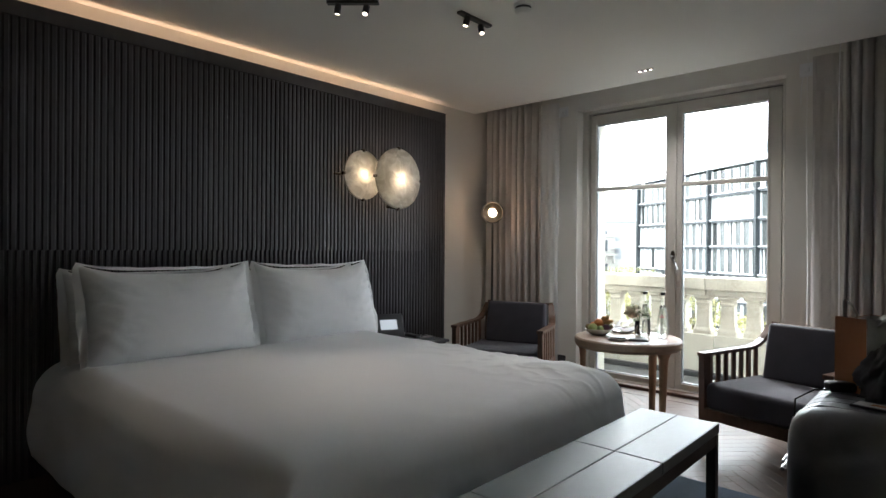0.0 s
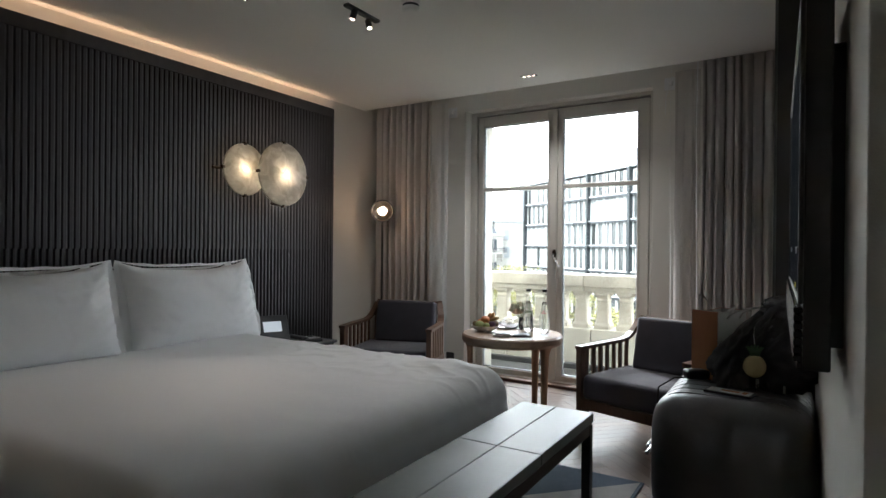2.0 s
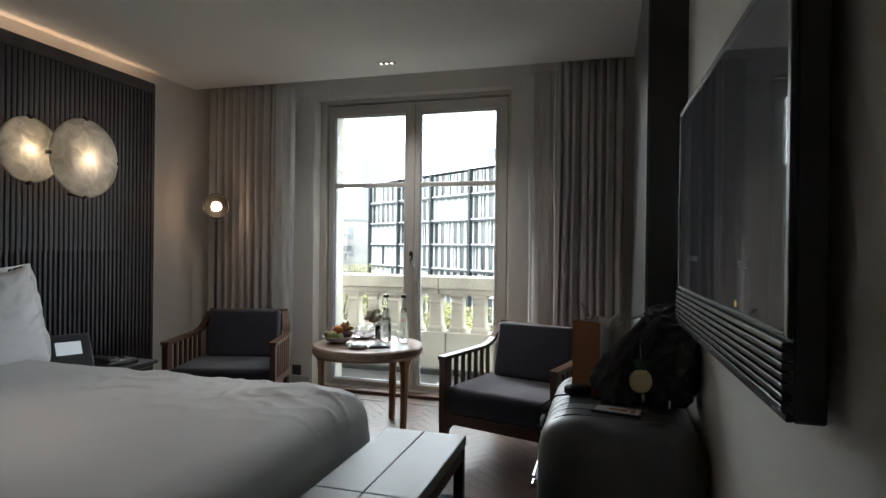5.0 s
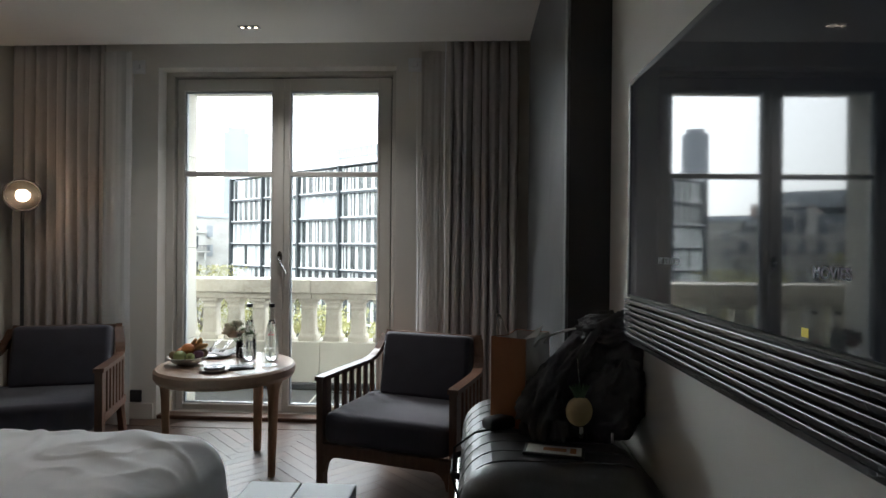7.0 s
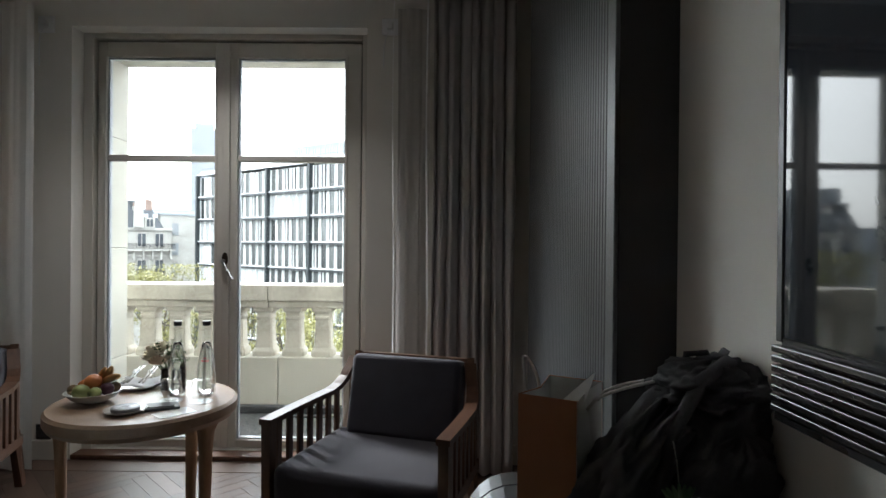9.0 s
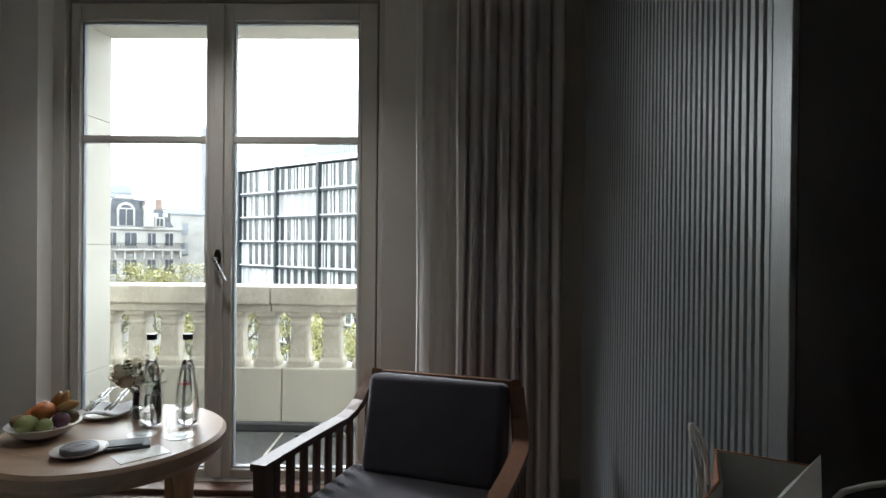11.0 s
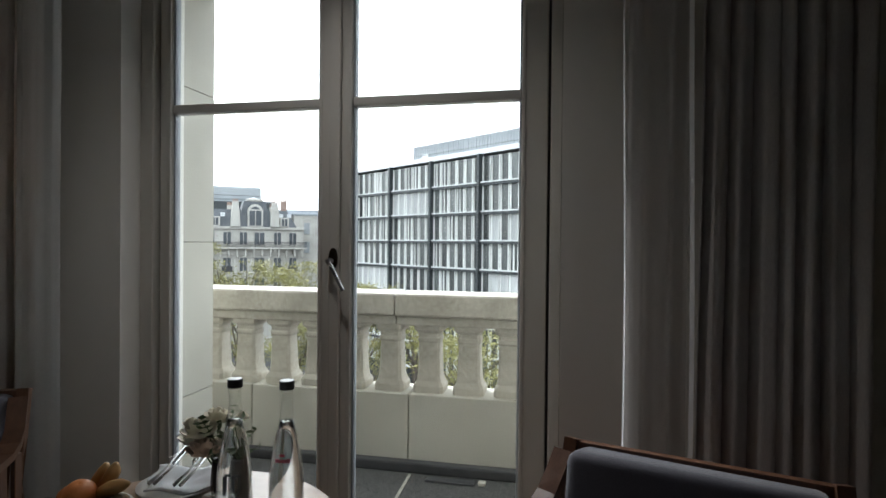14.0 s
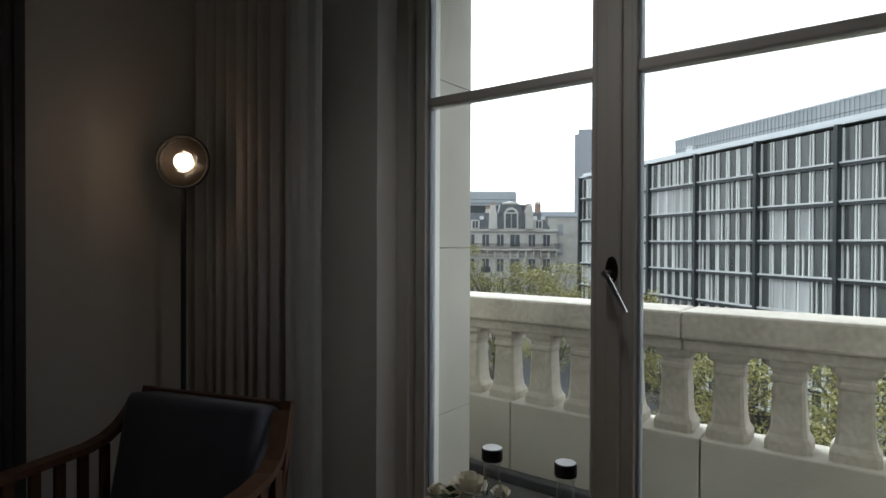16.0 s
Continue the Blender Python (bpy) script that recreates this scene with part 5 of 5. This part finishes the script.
# ---- balcony ----
tagged(part("balcony_floor", box(-6.5, 3.0, YOUT - 0.34, 6.75, -0.25, -0.06), M_GRAVEL), "dark pebbled balcony floor", "floor", kind="structure")
for x0, y0, x1, y1 in ((-1.852, 5.70, -1.87, 6.20), (-3.22, 5.70, -3.24, 6.20), (-0.48, 5.70, -0.50, 6.20)):
    jl = math.hypot(x1 - x0, y1 - y0)
    b = box(0, jl, -0.008, 0.008, -0.06, -0.057)
    b.transform(pose(x0, y0, 0, 0, 0, math.degrees(math.atan2(y1 - y0, x1 - x0))))
    tagged(part("balcony_joint", b, M_STONE), "pale joint across the balcony floor", "floor", kind="structure")
dr = thing("drain", "small dark drain with a pale cover at the parapet's foot", "drain", pose(-1.62, 6.15, -0.0595))
part("grate", box(-0.14, 0.14, -0.03, 0.03, 0, 0.012, 0.003), M_BLACK, dr)
part("cover", box(0.16, 0.20, -0.02, 0.02, 0, 0.02, 0.003), M_STONE, dr)
bal = thing("balustrade", "weathered cream stone balustrade with squat balusters", "balustrade")
BYC = 6.42
for x0, x1 in ((-6.2, -5.0), (-5.0, -3.97), (-3.97, -2.937), (-2.937, -1.908), (-1.908, -0.88), (-0.88, 0.15), (0.15, 1.2)):
    part("parapet_block", box(x0 + 0.003, x1 - 0.003, BYC - 0.13, BYC + 0.13, -0.06, 0.385, 0.008, 2), M_STONEWALL, bal)
part("gutter", box(-6.2, 1.2, BYC - 0.20, BYC - 0.131, -0.06, 0.0, 0.01, 2), M_BLACK, bal, "dark waterproofing upstand")
for x0, x1 in ((-6.2, -4.3), (-4.3, -1.995), (-1.995, -0.3), (-0.3, 1.2)):
    bm = box(x0 + 0.002, x1 - 0.002, BYC - 0.15, BYC + 0.15, 0.85, 0.985, 0.014, 2)
    box(x0 + 0.003, x1 - 0.003, BYC - 0.115, BYC + 0.115, 0.79, 0.8505, 0.012, 2, bm=bm)
    part("handrail_block", bm, M_STONE, bal)

def baluster_mesh():
    b = bmesh.new()
    prof = [(0.380, 0.092), (0.425, 0.092), (0.437, 0.086), (0.455, 0.075), (0.50, 0.069), (0.60, 0.065), (0.685, 0.062), (0.697, 0.069), (0.712, 0.069), (0.722, 0.063), (0.742, 0.066), (0.757, 0.082), (0.765, 0.088), (0.795, 0.090)]
    rings = []
    for z, r in prof:
        rings.append([b.verts.new((sx * r, sy * r, z)) for sx, sy in ((-1, -0.8), (-0.8, -1), (0.8, -1), (1, -0.8), (1, 0.8), (0.8, 1), (-0.8, 1), (-1, 0.8))])
    for lo, hi in zip(rings, rings[1:]):
        for k in range(8):
            b.faces.new((lo[k], lo[(k + 1) % 8], hi[(k + 1) % 8], hi[k]))
    return mesh_of(b, "baluster")


BLME = baluster_mesh()
BLME.materials.append(M_STONE)
for k in range(28):
    o = new("baluster", BLME)
    o.location, o.parent = (0.155 - 0.2445 * k, BYC, 0), bal

# ---- the street ----
M_GROUND = surf("asphalt", (0.045, 0.045, 0.047), (0.06, 0.06, 0.06), 0.5, 0.9)
gb = bmesh.new()
bmesh.ops.create_grid(gb, x_segments=1, y_segments=1, size=3000)
gb.transform(pose(0, 0, -17))
tagged(part("ground", gb, M_GROUND), "asphalt street far below", "ground", kind="structure")
M_STEEL = surf("facade_steel", (0.028, 0.033, 0.035), (0.042, 0.048, 0.050), 0.6, 0.45, 0.2)
M_FIN = surf("facade_fin", (0.58, 0.59, 0.57), (0.72, 0.73, 0.70), 0.5, 0.4, 0.0, piece=0.25)
M_SPANDREL = surf("facade_spandrel", (0.52, 0.53, 0.52), (0.62, 0.63, 0.62), 0.5, 0.5)
M_OFFGLASS = surf("office_glass", (0.030, 0.034, 0.033), (0.130, 0.138, 0.132), 0.35, 0.12, spec=0.45, fine=0.35, bump_scale=2.0, stretch=(4, 4, 0.25), piece=0.5, rvar=0.05)
M_BLIND = surf("office_blind", (0.33, 0.34, 0.33), (0.50, 0.51, 0.50), 1.2, 0.7, fine=0.4, bump_scale=3.0, stretch=(5, 5, 0.15), piece=0.2)
M_ROOFMETAL = surf("roof_metal", (0.26, 0.28, 0.29), (0.34, 0.36, 0.37), 0.3, 0.5)
M_ROOFTOP = surf("roof_edge", (0.55, 0.57, 0.58), (0.62, 0.64, 0.65), 0.3, 0.5)


def office(origin, yaw, bay, first, bays, storey, storeys, top):
    """Glazed office block: storeys of tall panes between pale fins, dark posts every bay."""
    g = thing("office_building", "long modern office block of dark glass with pale fins", "building", pose(origin[0], origin[1], 0, 0, 0, yaw))
    x0, x1, bot = first * bay, (first + bays) * bay, top - storey * storeys
    part("wall", box(x0, x1, 0.56, 14, -17, top - 0.2), M_STEEL, g)
    pw = bay / 6
    fin_bm = box(0, 0.13, 0.31, 0.455, 0.25, storey - 0.18)
    pane_me = mesh_of(box(0, pw - 0.02, 0.46, 0.52, 0.25, storey - 0.18), "window")
    pane_me.materials.append(M_OFFGLASS)
    blind_me = mesh_of(box(0, pw - 0.02, 0.40, 0.458, 0.25, storey - 0.18), "blind")
    blind_me.materials.append(M_BLIND)
    fin_me = mesh_of(fin_bm, "fin")
    fin_me.materials.append(M_FIN)
    rnd = random.Random(4)
    for j in range(storeys):
        z = bot + storey * j
        part("floor_band", box(x0 - 0.1, x1, 0.04, 0.55, z - 0.18, z + 0.10), M_STEEL, g)
        part("spandrel", box(x0 - 0.1, x1, -0.02, 0.55, z + 0.101, z + 0.25), M_SPANDREL, g)
        for i in range(first, first + bays):
            shut = rnd.random() < 0.16
            for k in range(6):
                kind_me = blind_me if (shut and rnd.random() < 0.85) or rnd.random() < 0.05 else pane_me
                o = new(kind_me.name.split(".")[0], kind_me)
                o.parent, o.location = g, (i * bay + k * pw + 0.05, 0, z)
                for dx in ((0.0, 0.27, 0.74) if rnd.random() < 0.15 else (0.0, 0.27)):
                    if k or dx:
                        o = new("fin", fin_me)
                        o.parent, o.location = g, (i * bay + k * pw + dx - 0.1, 0, z)
    for i in range(first, first + bays + 1):
        part("post", box(i * bay - 0.16, i * bay + 0.16, -0.25, 0.50, -17, top + 0.1), M_STEEL, g)
    part("roof_edge", box(x0 - 0.2, x1, 0.1, 14, top + 0.101, top + 0.32), M_ROOFTOP, g)
    part("roof_edge", box(x0 - 0.1, x1, 0.5, 13.8, top + 0.3205, top + 0.75), M_ROOFTOP, g)
    ribs_bm = bmesh.new()
    for k in range(int((x1 - 0.9) / 0.45)):
        box(0.9 + 0.45 * k, 1.05 + 0.45 * k, 3.13, 3.1995, top + 0.76, top + 2.85, bm=ribs_bm)
    part("cladding_ribs", ribs_bm, M_ROOFMETAL, g, kind="stuff")
    part("vent_box", box(3.4, 4.5, 2.6, 3.12, top + 0.76, top + 1.75, 0.03), M_ROOFTOP, g)
    part("roof_edge", box(0.7, x1, 3.1, 12.1, top + 2.9005, top + 3.05), M_ROOFTOP, g)
    part("plant_room", box(0.8, x1, 3.2, 12, top + 0.55, top + 2.9), M_ROOFMETAL, g)
    part("roof_rail", tube([(x0, 0.6, top + 1.1), (x1, 0.6, top + 1.1)], 0.03, 5), M_STEEL, g)
    return g


office((-23.6, 75.3), math.degrees(math.atan2(-14.5, 19.8)), 8.2, -2, 7, 3.2, 8, 11.1)

# ---- the old corner house, 100 m off ----
M_HLIME = surf("old_limestone", (0.36, 0.345, 0.31), (0.54, 0.525, 0.48), 0.5, 0.85, bump=0.03, bump_scale=3)
M_SLATE = surf("slate", (0.055, 0.062, 0.070), (0.12, 0.13, 0.14), 0.8, 0.6, bump=0.03, bump_scale=4)
M_WINDARK = surf("far_window", (0.035, 0.042, 0.05), (0.08, 0.09, 0.10), 1.0, 0.3)
M_IRON = surf("wrought_iron", (0.03, 0.03, 0.032), (0.05, 0.05, 0.052), 2, 0.6)
M_CHIM = surf("chimney_brick", (0.22, 0.15, 0.12), (0.32, 0.24, 0.2), 1, 0.9)
# distance haze is painted in as a pale blue-grey base colour
M_HAZE_TINT = surf("distant_block", (0.36, 0.39, 0.43), (0.44, 0.47, 0.50), 0.02, 0.8)


def old_house():
    g = thing("corner_house", "old limestone corner house with slate mansard roof and iron balconies", "building", pose(-51.8, 90.5, 0, 0, 0, 37))
    part("wall", box(-14, 7.8, 0, 14, -17, 3.8), M_HLIME, g)
    part("cornice", box(-14, 8.0, -0.35, 0, 3.35, 3.8, 0.05), M_HLIME, g)

    def window(x, z, w, h, rail):
        wdw = part("window", box(x - w / 2 - 0.18, x + w / 2 + 0.18, -0.12, -0.002, z - 0.12, z + h + 0.25, 0.03), M_HLIME, g)
        part("pane", box(x - w / 2, x - 0.05, -0.16, -0.121, z, z + h), M_WINDARK, wdw)
        part("pane", box(x + 0.05, x + w / 2, -0.16, -0.121, z, z + h), M_WINDARK, wdw)
        if rail:
            part("window_rail", box(x - w / 2 - 0.25, x + w / 2 + 0.25, -0.45, -0.38, z - 0.1, z + 0.85), M_IRON, wdw)
    for row, z in enumerate((-10.6, -7.0, -3.6, 0.95 - 0.1)):
        for k in range(8):
            x = -12.2 + 2.55 * k + (0.4 if k > 5 else 0)
            window(x, z, 1.15 if k != 5 else 1.6, 2.2 if row < 3 else 2.0, row in (1, 2) and k in (1, 3, 5, 6, 7))
    bl = part("balcony", box(-14, 8.3, -1.0, -0.001, 0.1, 0.35), M_HLIME, g)
    part("balcony_rail", box(-14, 8.3, -0.98, -0.92, 1.20, 1.28), M_IRON, bl)
    bars = bmesh.new()
    for k in range(112):
        x = -13.95 + k * 0.2
        box(x - 0.035, x + 0.035, -0.97, -0.93, 0.35, 1.21, bm=bars)
    part("balcony_bars", bars, M_IRON, bl, kind="stuff")
    for k in range(17):
        x = -13.6 + k * 1.33
        part("bracket", box(x - 0.14, x + 0.14, -0.8, -0.001, -1.3, 0.1, 0.04), M_HLIME, g)
    for z in (-8.0, -4.35, -0.75):
        part("string_course", box(-14, 7.95, -0.22, -0.001, z - 0.16, z + 0.16, 0.04), M_HLIME, g)
    for k in range(8):
        x = -13.5 + 2.55 * k + (0.4 if k > 5 else 0)
        part("pilaster", box(x - 0.22, x + 0.22, -0.20, -0.001, -17, -1.35, 0.04), M_HLIME, g)
    for x in (-3.3, 3.0):
        gable = prism([(-0.75, 0), (0.75, 0), (0.62, 2.6), (0.42, 3.9), (0.52, 4.1), (-0.52, 4.1), (-0.42, 3.9), (-0.62, 2.6)], -0.9, 0.35, 0.05)
        gable.transform(pose(x, -0.5, 3.8, 90))
        stack = part("gable_stack", gable, M_HLIME, g)
        for k in range(3):
            part("chimney_pot", lathe([(0.13, 0), (0.10, 0.5)], 8, (x - 0.3 + 0.3 * k, 0.0, 7.9)), M_CHIM, stack)
    for x in (-2.4, -0.15, 2.1):
        for z in (-10.7, -7.1, -3.7):
            part("window_balcony", box(x - 1.0, x + 1.0, -0.75, -0.45, z - 0.25, z - 0.05, 0.03), M_HLIME, g)
    # mansard with a tall pavilion
    def mansard(x0, x1, z0, z1, inset, y0=0.1, y1=13.8):
        b = bmesh.new()
        lo = [b.verts.new(c) for c in ((x0, y0, z0), (x1, y0, z0), (x1, y1, z0), (x0, y1, z0))]
        hi = [b.verts.new(c) for c in ((x0 + inset, y0 + inset, z1), (x1 - inset, y0 + inset, z1), (x1 - inset, y1 - inset, z1), (x0 + inset, y1 - inset, z1))]
        for k in range(4):
            b.faces.new((lo[k], lo[(k + 1) % 4], hi[(k + 1) % 4], hi[k]))
        b.faces.new(hi)
        return b
    part("roof", mansard(-14, 6.8, 3.8, 6.7, 1.5), M_SLATE, g)
    pav = part("pavilion_roof", mansard(-2.9, 2.6, 3.8, 8.2, 1.0, -0.25, 5), M_SLATE, g)
    part("dome", lathe([(1.5, 0), (1.2, 0.3), (0.7, 0.5), (0.2, 0.6), (0.05, 0.9)], 12, (-0.15, 2.3, 8.2)), M_ROOFMETAL, pav)

    def dormer(x, z, w, h, round_top):
        d = part("dormer", box(x - w / 2 - 0.3, x + w / 2 + 0.3, -0.45, 2.0, z - 0.2, z + h, 0.04), M_HLIME, g)
        if round_top:
            b = lathe([(w / 2 + 0.1, 0), (w / 2 + 0.3, 0), (w / 2 + 0.3, 0.3), (w / 2 + 0.1, 0.3)], 20)
            b.transform(pose(x, 0.0, z + h - 0.35, 90))
            part("arch", b, M_HLIME, d)
            b = lathe([(w / 2 - 0.1, 0), (w / 2 - 0.1, 0.02)], 20)
            b.transform(pose(x, -0.301, z + h - 0.35, 90))
            part("lunette", b, M_WINDARK, d)
        part("pane", box(x - w / 2, x - 0.06, -0.5, -0.451, z, z + h - 0.2), M_WINDARK, d)
        part("pane", box(x + 0.06, x + w / 2, -0.5, -0.451, z, z + h - 0.2), M_WINDARK, d)
    dormer(-0.15, 4.0, 1.9, 2.7, True)
    part("crest", box(-1.5, 1.2, 0.6, 1.2, 8.1, 8.55, 0.1), M_HLIME, pav)
    for x in (-11, -8, -5.2, 4.2, 5.6):
        part("skylight", box(x - 0.35, x + 0.35, 0.75, 0.95, 5.5, 6.1), M_ROOFTOP, g)
    for x in (-12, -9.2, -6.4, 4.6):
        dormer(x, 4.0, 0.9, 1.4, False)
    for x, y, w, h in ((-4.0, 2, 0.8, 7.4), (2.9, 1.5, 0.9, 7.3), (5.4, 5, 1.0, 8.6), (-9.5, 6, 1.6, 7.9)):
        ch = part("chimney", box(x - w / 2, x + w / 2, y, y + 0.9, 4.5, h, 0.04), M_CHIM if x > 5 else M_HLIME, g)
        for k in range(3):
            part("chimney_pot", lathe([(0.14, 0), (0.11, 0.55)], 8, (x - w / 3 + k * w / 3, y + 0.45, h)), M_CHIM, ch)
    return g


old_house()


def plain_block(name, label, at, yaw, w, d, z1, material, rows=0, cols=0):
    g = thing(name, label, "building", pose(at[0], at[1], 0, 0, 0, yaw))
    part("wall", box(-w / 2, w / 2, 0, d, -17, z1), material, g)
    part("roof", box(-w / 2 - 0.15, w / 2 + 0.15, -0.15, d, z1, z1 + 0.3), M_ROOFMETAL, g)
    for r in range(rows):
        for c in range(cols):
            x, z = -w / 2 + w * (c + 0.5) / cols, z1 - 3.3 * (r + 1)
            # pale grey instead of dark glass: haze washed into the window colour
            part("window", box(x - 0.5, x + 0.5, -0.12, -0.002, z, z + 2.0, 0.02), M_ROOFMETAL, g)
    return g


gb = plain_block("grey_building", "slate-clad building with a metal plant room behind the corner house", (-69.6, 109.3), 37, 19, 10, 9.6, M_STEEL)
part("plant_room", box(-8.4, 7.2, 1, 9, 9.9, 12.9, 0.5, 3), M_ROOFMETAL, gb)
part("mast", tube([(-5.2, 0.5, 9.9), (-5.2, 0.5, 14.8)], 0.12, 6), M_HLIME, gb)
part("roof_rail", tube([(-9.4, 0.0, 10.9), (9.4, 0.0, 10.9)], 0.05, 5), M_IRON, gb)
plain_block("white_building", "pale rendered building beside the corner house", (-44.0, 98.5), 37, 9, 12, 6.0, M_HLIME, 3, 2)
plain_block("distant_building", "distant apartment block with haze put into its pale colour", (-92, 205), 33, 60, 20, 13, M_HAZE_TINT)
plain_block("distant_building", "distant apartment block with haze put into its pale colour", (-170, 190), 42, 80, 20, 9, M_HAZE_TINT)
tw = thing("tower", "tall glass tower far off, its colour paled to stand for haze", "building", pose(-400, 944, 0, 0, 0, 20))
# the glass is lightened and blued here to imitate the haze before it
M_TOWER = surf("tower_glass", (0.235, 0.25, 0.27), (0.30, 0.315, 0.335), 0.02, 0.4, stretch=(4, 4, 0.2))
part("shaft", box(-20, 20, 0, 30, -17, 191), M_TOWER, tw)
part("crown", box(-14, 14, 4, 26, 191, 200), M_TOWER, tw)

# ---- street trees ----
M_BARK = surf("bark", (0.06, 0.05, 0.04), (0.12, 0.10, 0.08), 3, 0.9, bump=0.02, bump_scale=12)
M_LEAF = surf("autumn_leaves", (0.15, 0.155, 0.045), (0.34, 0.31, 0.12), 0.7, 0.7, fine=0.3, piece=0.15)


def tree(x, y, top, seed, spread):
    rnd = random.Random(seed)
    g = thing("street_tree", "plane tree with thinning yellow-green autumn leaves", "tree", pose(x, y, -17), "street trees")
    h = top + 17
    trunk = tube([(0, 0, 0), (0.1, 0.05, h * 0.25), (0.0, 0.1, h * 0.5), (0.15, 0.0, h * 0.78)], [0.32, 0.26, 0.2, 0.06], 8)
    tips = []
    for k in range(16):
        z0 = h * rnd.uniform(0.35, 0.75)
        a, r = rnd.uniform(0, 6.28), spread * rnd.uniform(0.55, 1.0)
        z1 = min(h * 0.97, z0 + h * rnd.uniform(0.12, 0.35))
        mid = (0.5 * r * math.cos(a + 0.2), 0.5 * r * math.sin(a + 0.2), (z0 + z1) / 2 - 0.3)
        end = (r * math.cos(a), r * math.sin(a), z1)
        add(trunk, tube([(0, 0, z0), mid, end], [0.10, 0.06, 0.015], 5))
        tips += [Vector(mid), Vector(end), (Vector(mid) + Vector(end)) / 2]
        for q in range(3):
            e2 = Vector(end) + Vector((rnd.uniform(-1, 1), rnd.uniform(-1, 1), rnd.uniform(-0.2, 0.9)))
            add(trunk, tube([mid, e2], [0.04, 0.01], 4))
            tips.append(e2)
    for k in range(14):
        a, r = rnd.uniform(0, 6.28), spread * rnd.uniform(0, 0.75)
        tips.append(Vector((r * math.cos(a), r * math.sin(a), h * rnd.uniform(0.84, 0.985))))
    part("trunk", trunk, M_BARK, g)
    verts, faces = [], []
    for tip in tips:
        c = rnd.uniform(0.55, 1.0)
        for q in range(70):
            o = tip + Vector((rnd.gauss(0, c * 0.5), rnd.gauss(0, c * 0.5), rnd.gauss(0, c * 0.36)))
            if o.z > h:
                continue
            s = rnd.uniform(0.05, 0.11)
            d1 = Vector((rnd.gauss(0, 1), rnd.gauss(0, 1), rnd.gauss(0, 0.6))).normalized()
            d2 = d1.cross(Vector((rnd.gauss(0, 1), rnd.gauss(0, 1), rnd.gauss(0, 1)))).normalized()
            i = len(verts)
            verts += [o - d1 * s, o + d2 * s * 0.7, o + d1 * s, o - d2 * s * 0.7]
            faces.append((i, i + 1, i + 2, i + 3))
    me = bpy.data.meshes.new("crown")
    me.from_pydata(verts, [], faces)
    me.materials.append(M_LEAF)
    c = new("crown", me)
    c.parent = g
    tagged(c, kind="stuff")


for k, (x, y, top) in enumerate(((-40, 46, 0.3), (-33, 45, 1.2), (-27, 45, -0.2), (-21.5, 44, -0.3), (-16, 42, -1.6), (-11, 41, -3.0), (-6.5, 38, -3.8), (-1.5, 36, -4.2), (4, 34, -4.6))):
    tree(x, y, top, 20 + k, 3.0)

# ---- parquet ----
PL, PW = 0.46, 0.0767


def plank_mesh():
    b = box(0, PL, 0, PW, -0.0078, 0.0, 0.0012)
    me = mesh_of(b, "plank")
    me.materials.append(M_PARQUET)
    return me


fl = bpy.data.objects["floor"]
PLANK = plank_mesh()
rest = []
count = 0
root = math.sqrt(0.5)
for i in range(-70, 70):
    for j in range(-16, 17):
        for turn in (0, 1):
            # herringbone laid at 45 degrees to the walls
            u = i * PW + j * PL + (0 if turn == 0 else PL)
            v = i * PW - j * PL + (0 if turn == 0 else PW - PL)
            a = 45 if turn == 0 else 135
            if turn == 0:
                x, y = (u - v) * root, (u + v) * root
            else:
                u2, v2 = u + PW, v
                x, y = (u2 - v2) * root, (u2 + v2) * root
            cx = x - 1.9 + 0.5 * PL * math.cos(radians(a)) - 0.5 * PW * math.sin(radians(a))
            cy = y + 2.0 + 0.5 * PL * math.sin(radians(a)) + 0.5 * PW * math.cos(radians(a))
            if not (XL - 0.1 < cx < XR + 0.1 and YB - 0.1 < cy < 5.2):
                continue
            m = pose(x - 1.9, y + 2.0, 0, 0, 0, a)
            if cy > 2.85 and -3.2 < cx < -0.3 and count < 300:
                o = new("plank", PLANK)
                o.parent, o.matrix_local = fl, m
                count += 1
            else:
                rest.append(m)
verts, faces = [], []
base = [v.co.copy() for v in PLANK.vertices]
polys = [tuple(p.vertices) for p in PLANK.polygons]
for m in rest:
    n = len(verts)
    verts += [m @ c for c in base]
    faces += [tuple(n + k for k in p) for p in polys]
me = bpy.data.meshes.new("planks")
me.from_pydata(verts, [], faces)
me.materials.append(M_PARQUET)
o = new("planks", me)
o.parent = fl
tagged(o, kind="stuff")

for k, (x0, x1) in enumerate(((-3.83, -2.6), (-2.6, -1.3), (-1.3, 0.12))):
    part("border_board", box(x0 + 0.001, x1 - 0.001, 4.86, 5.028, -0.004, 0.0022, 0.0015), M_PARQUET, fl)
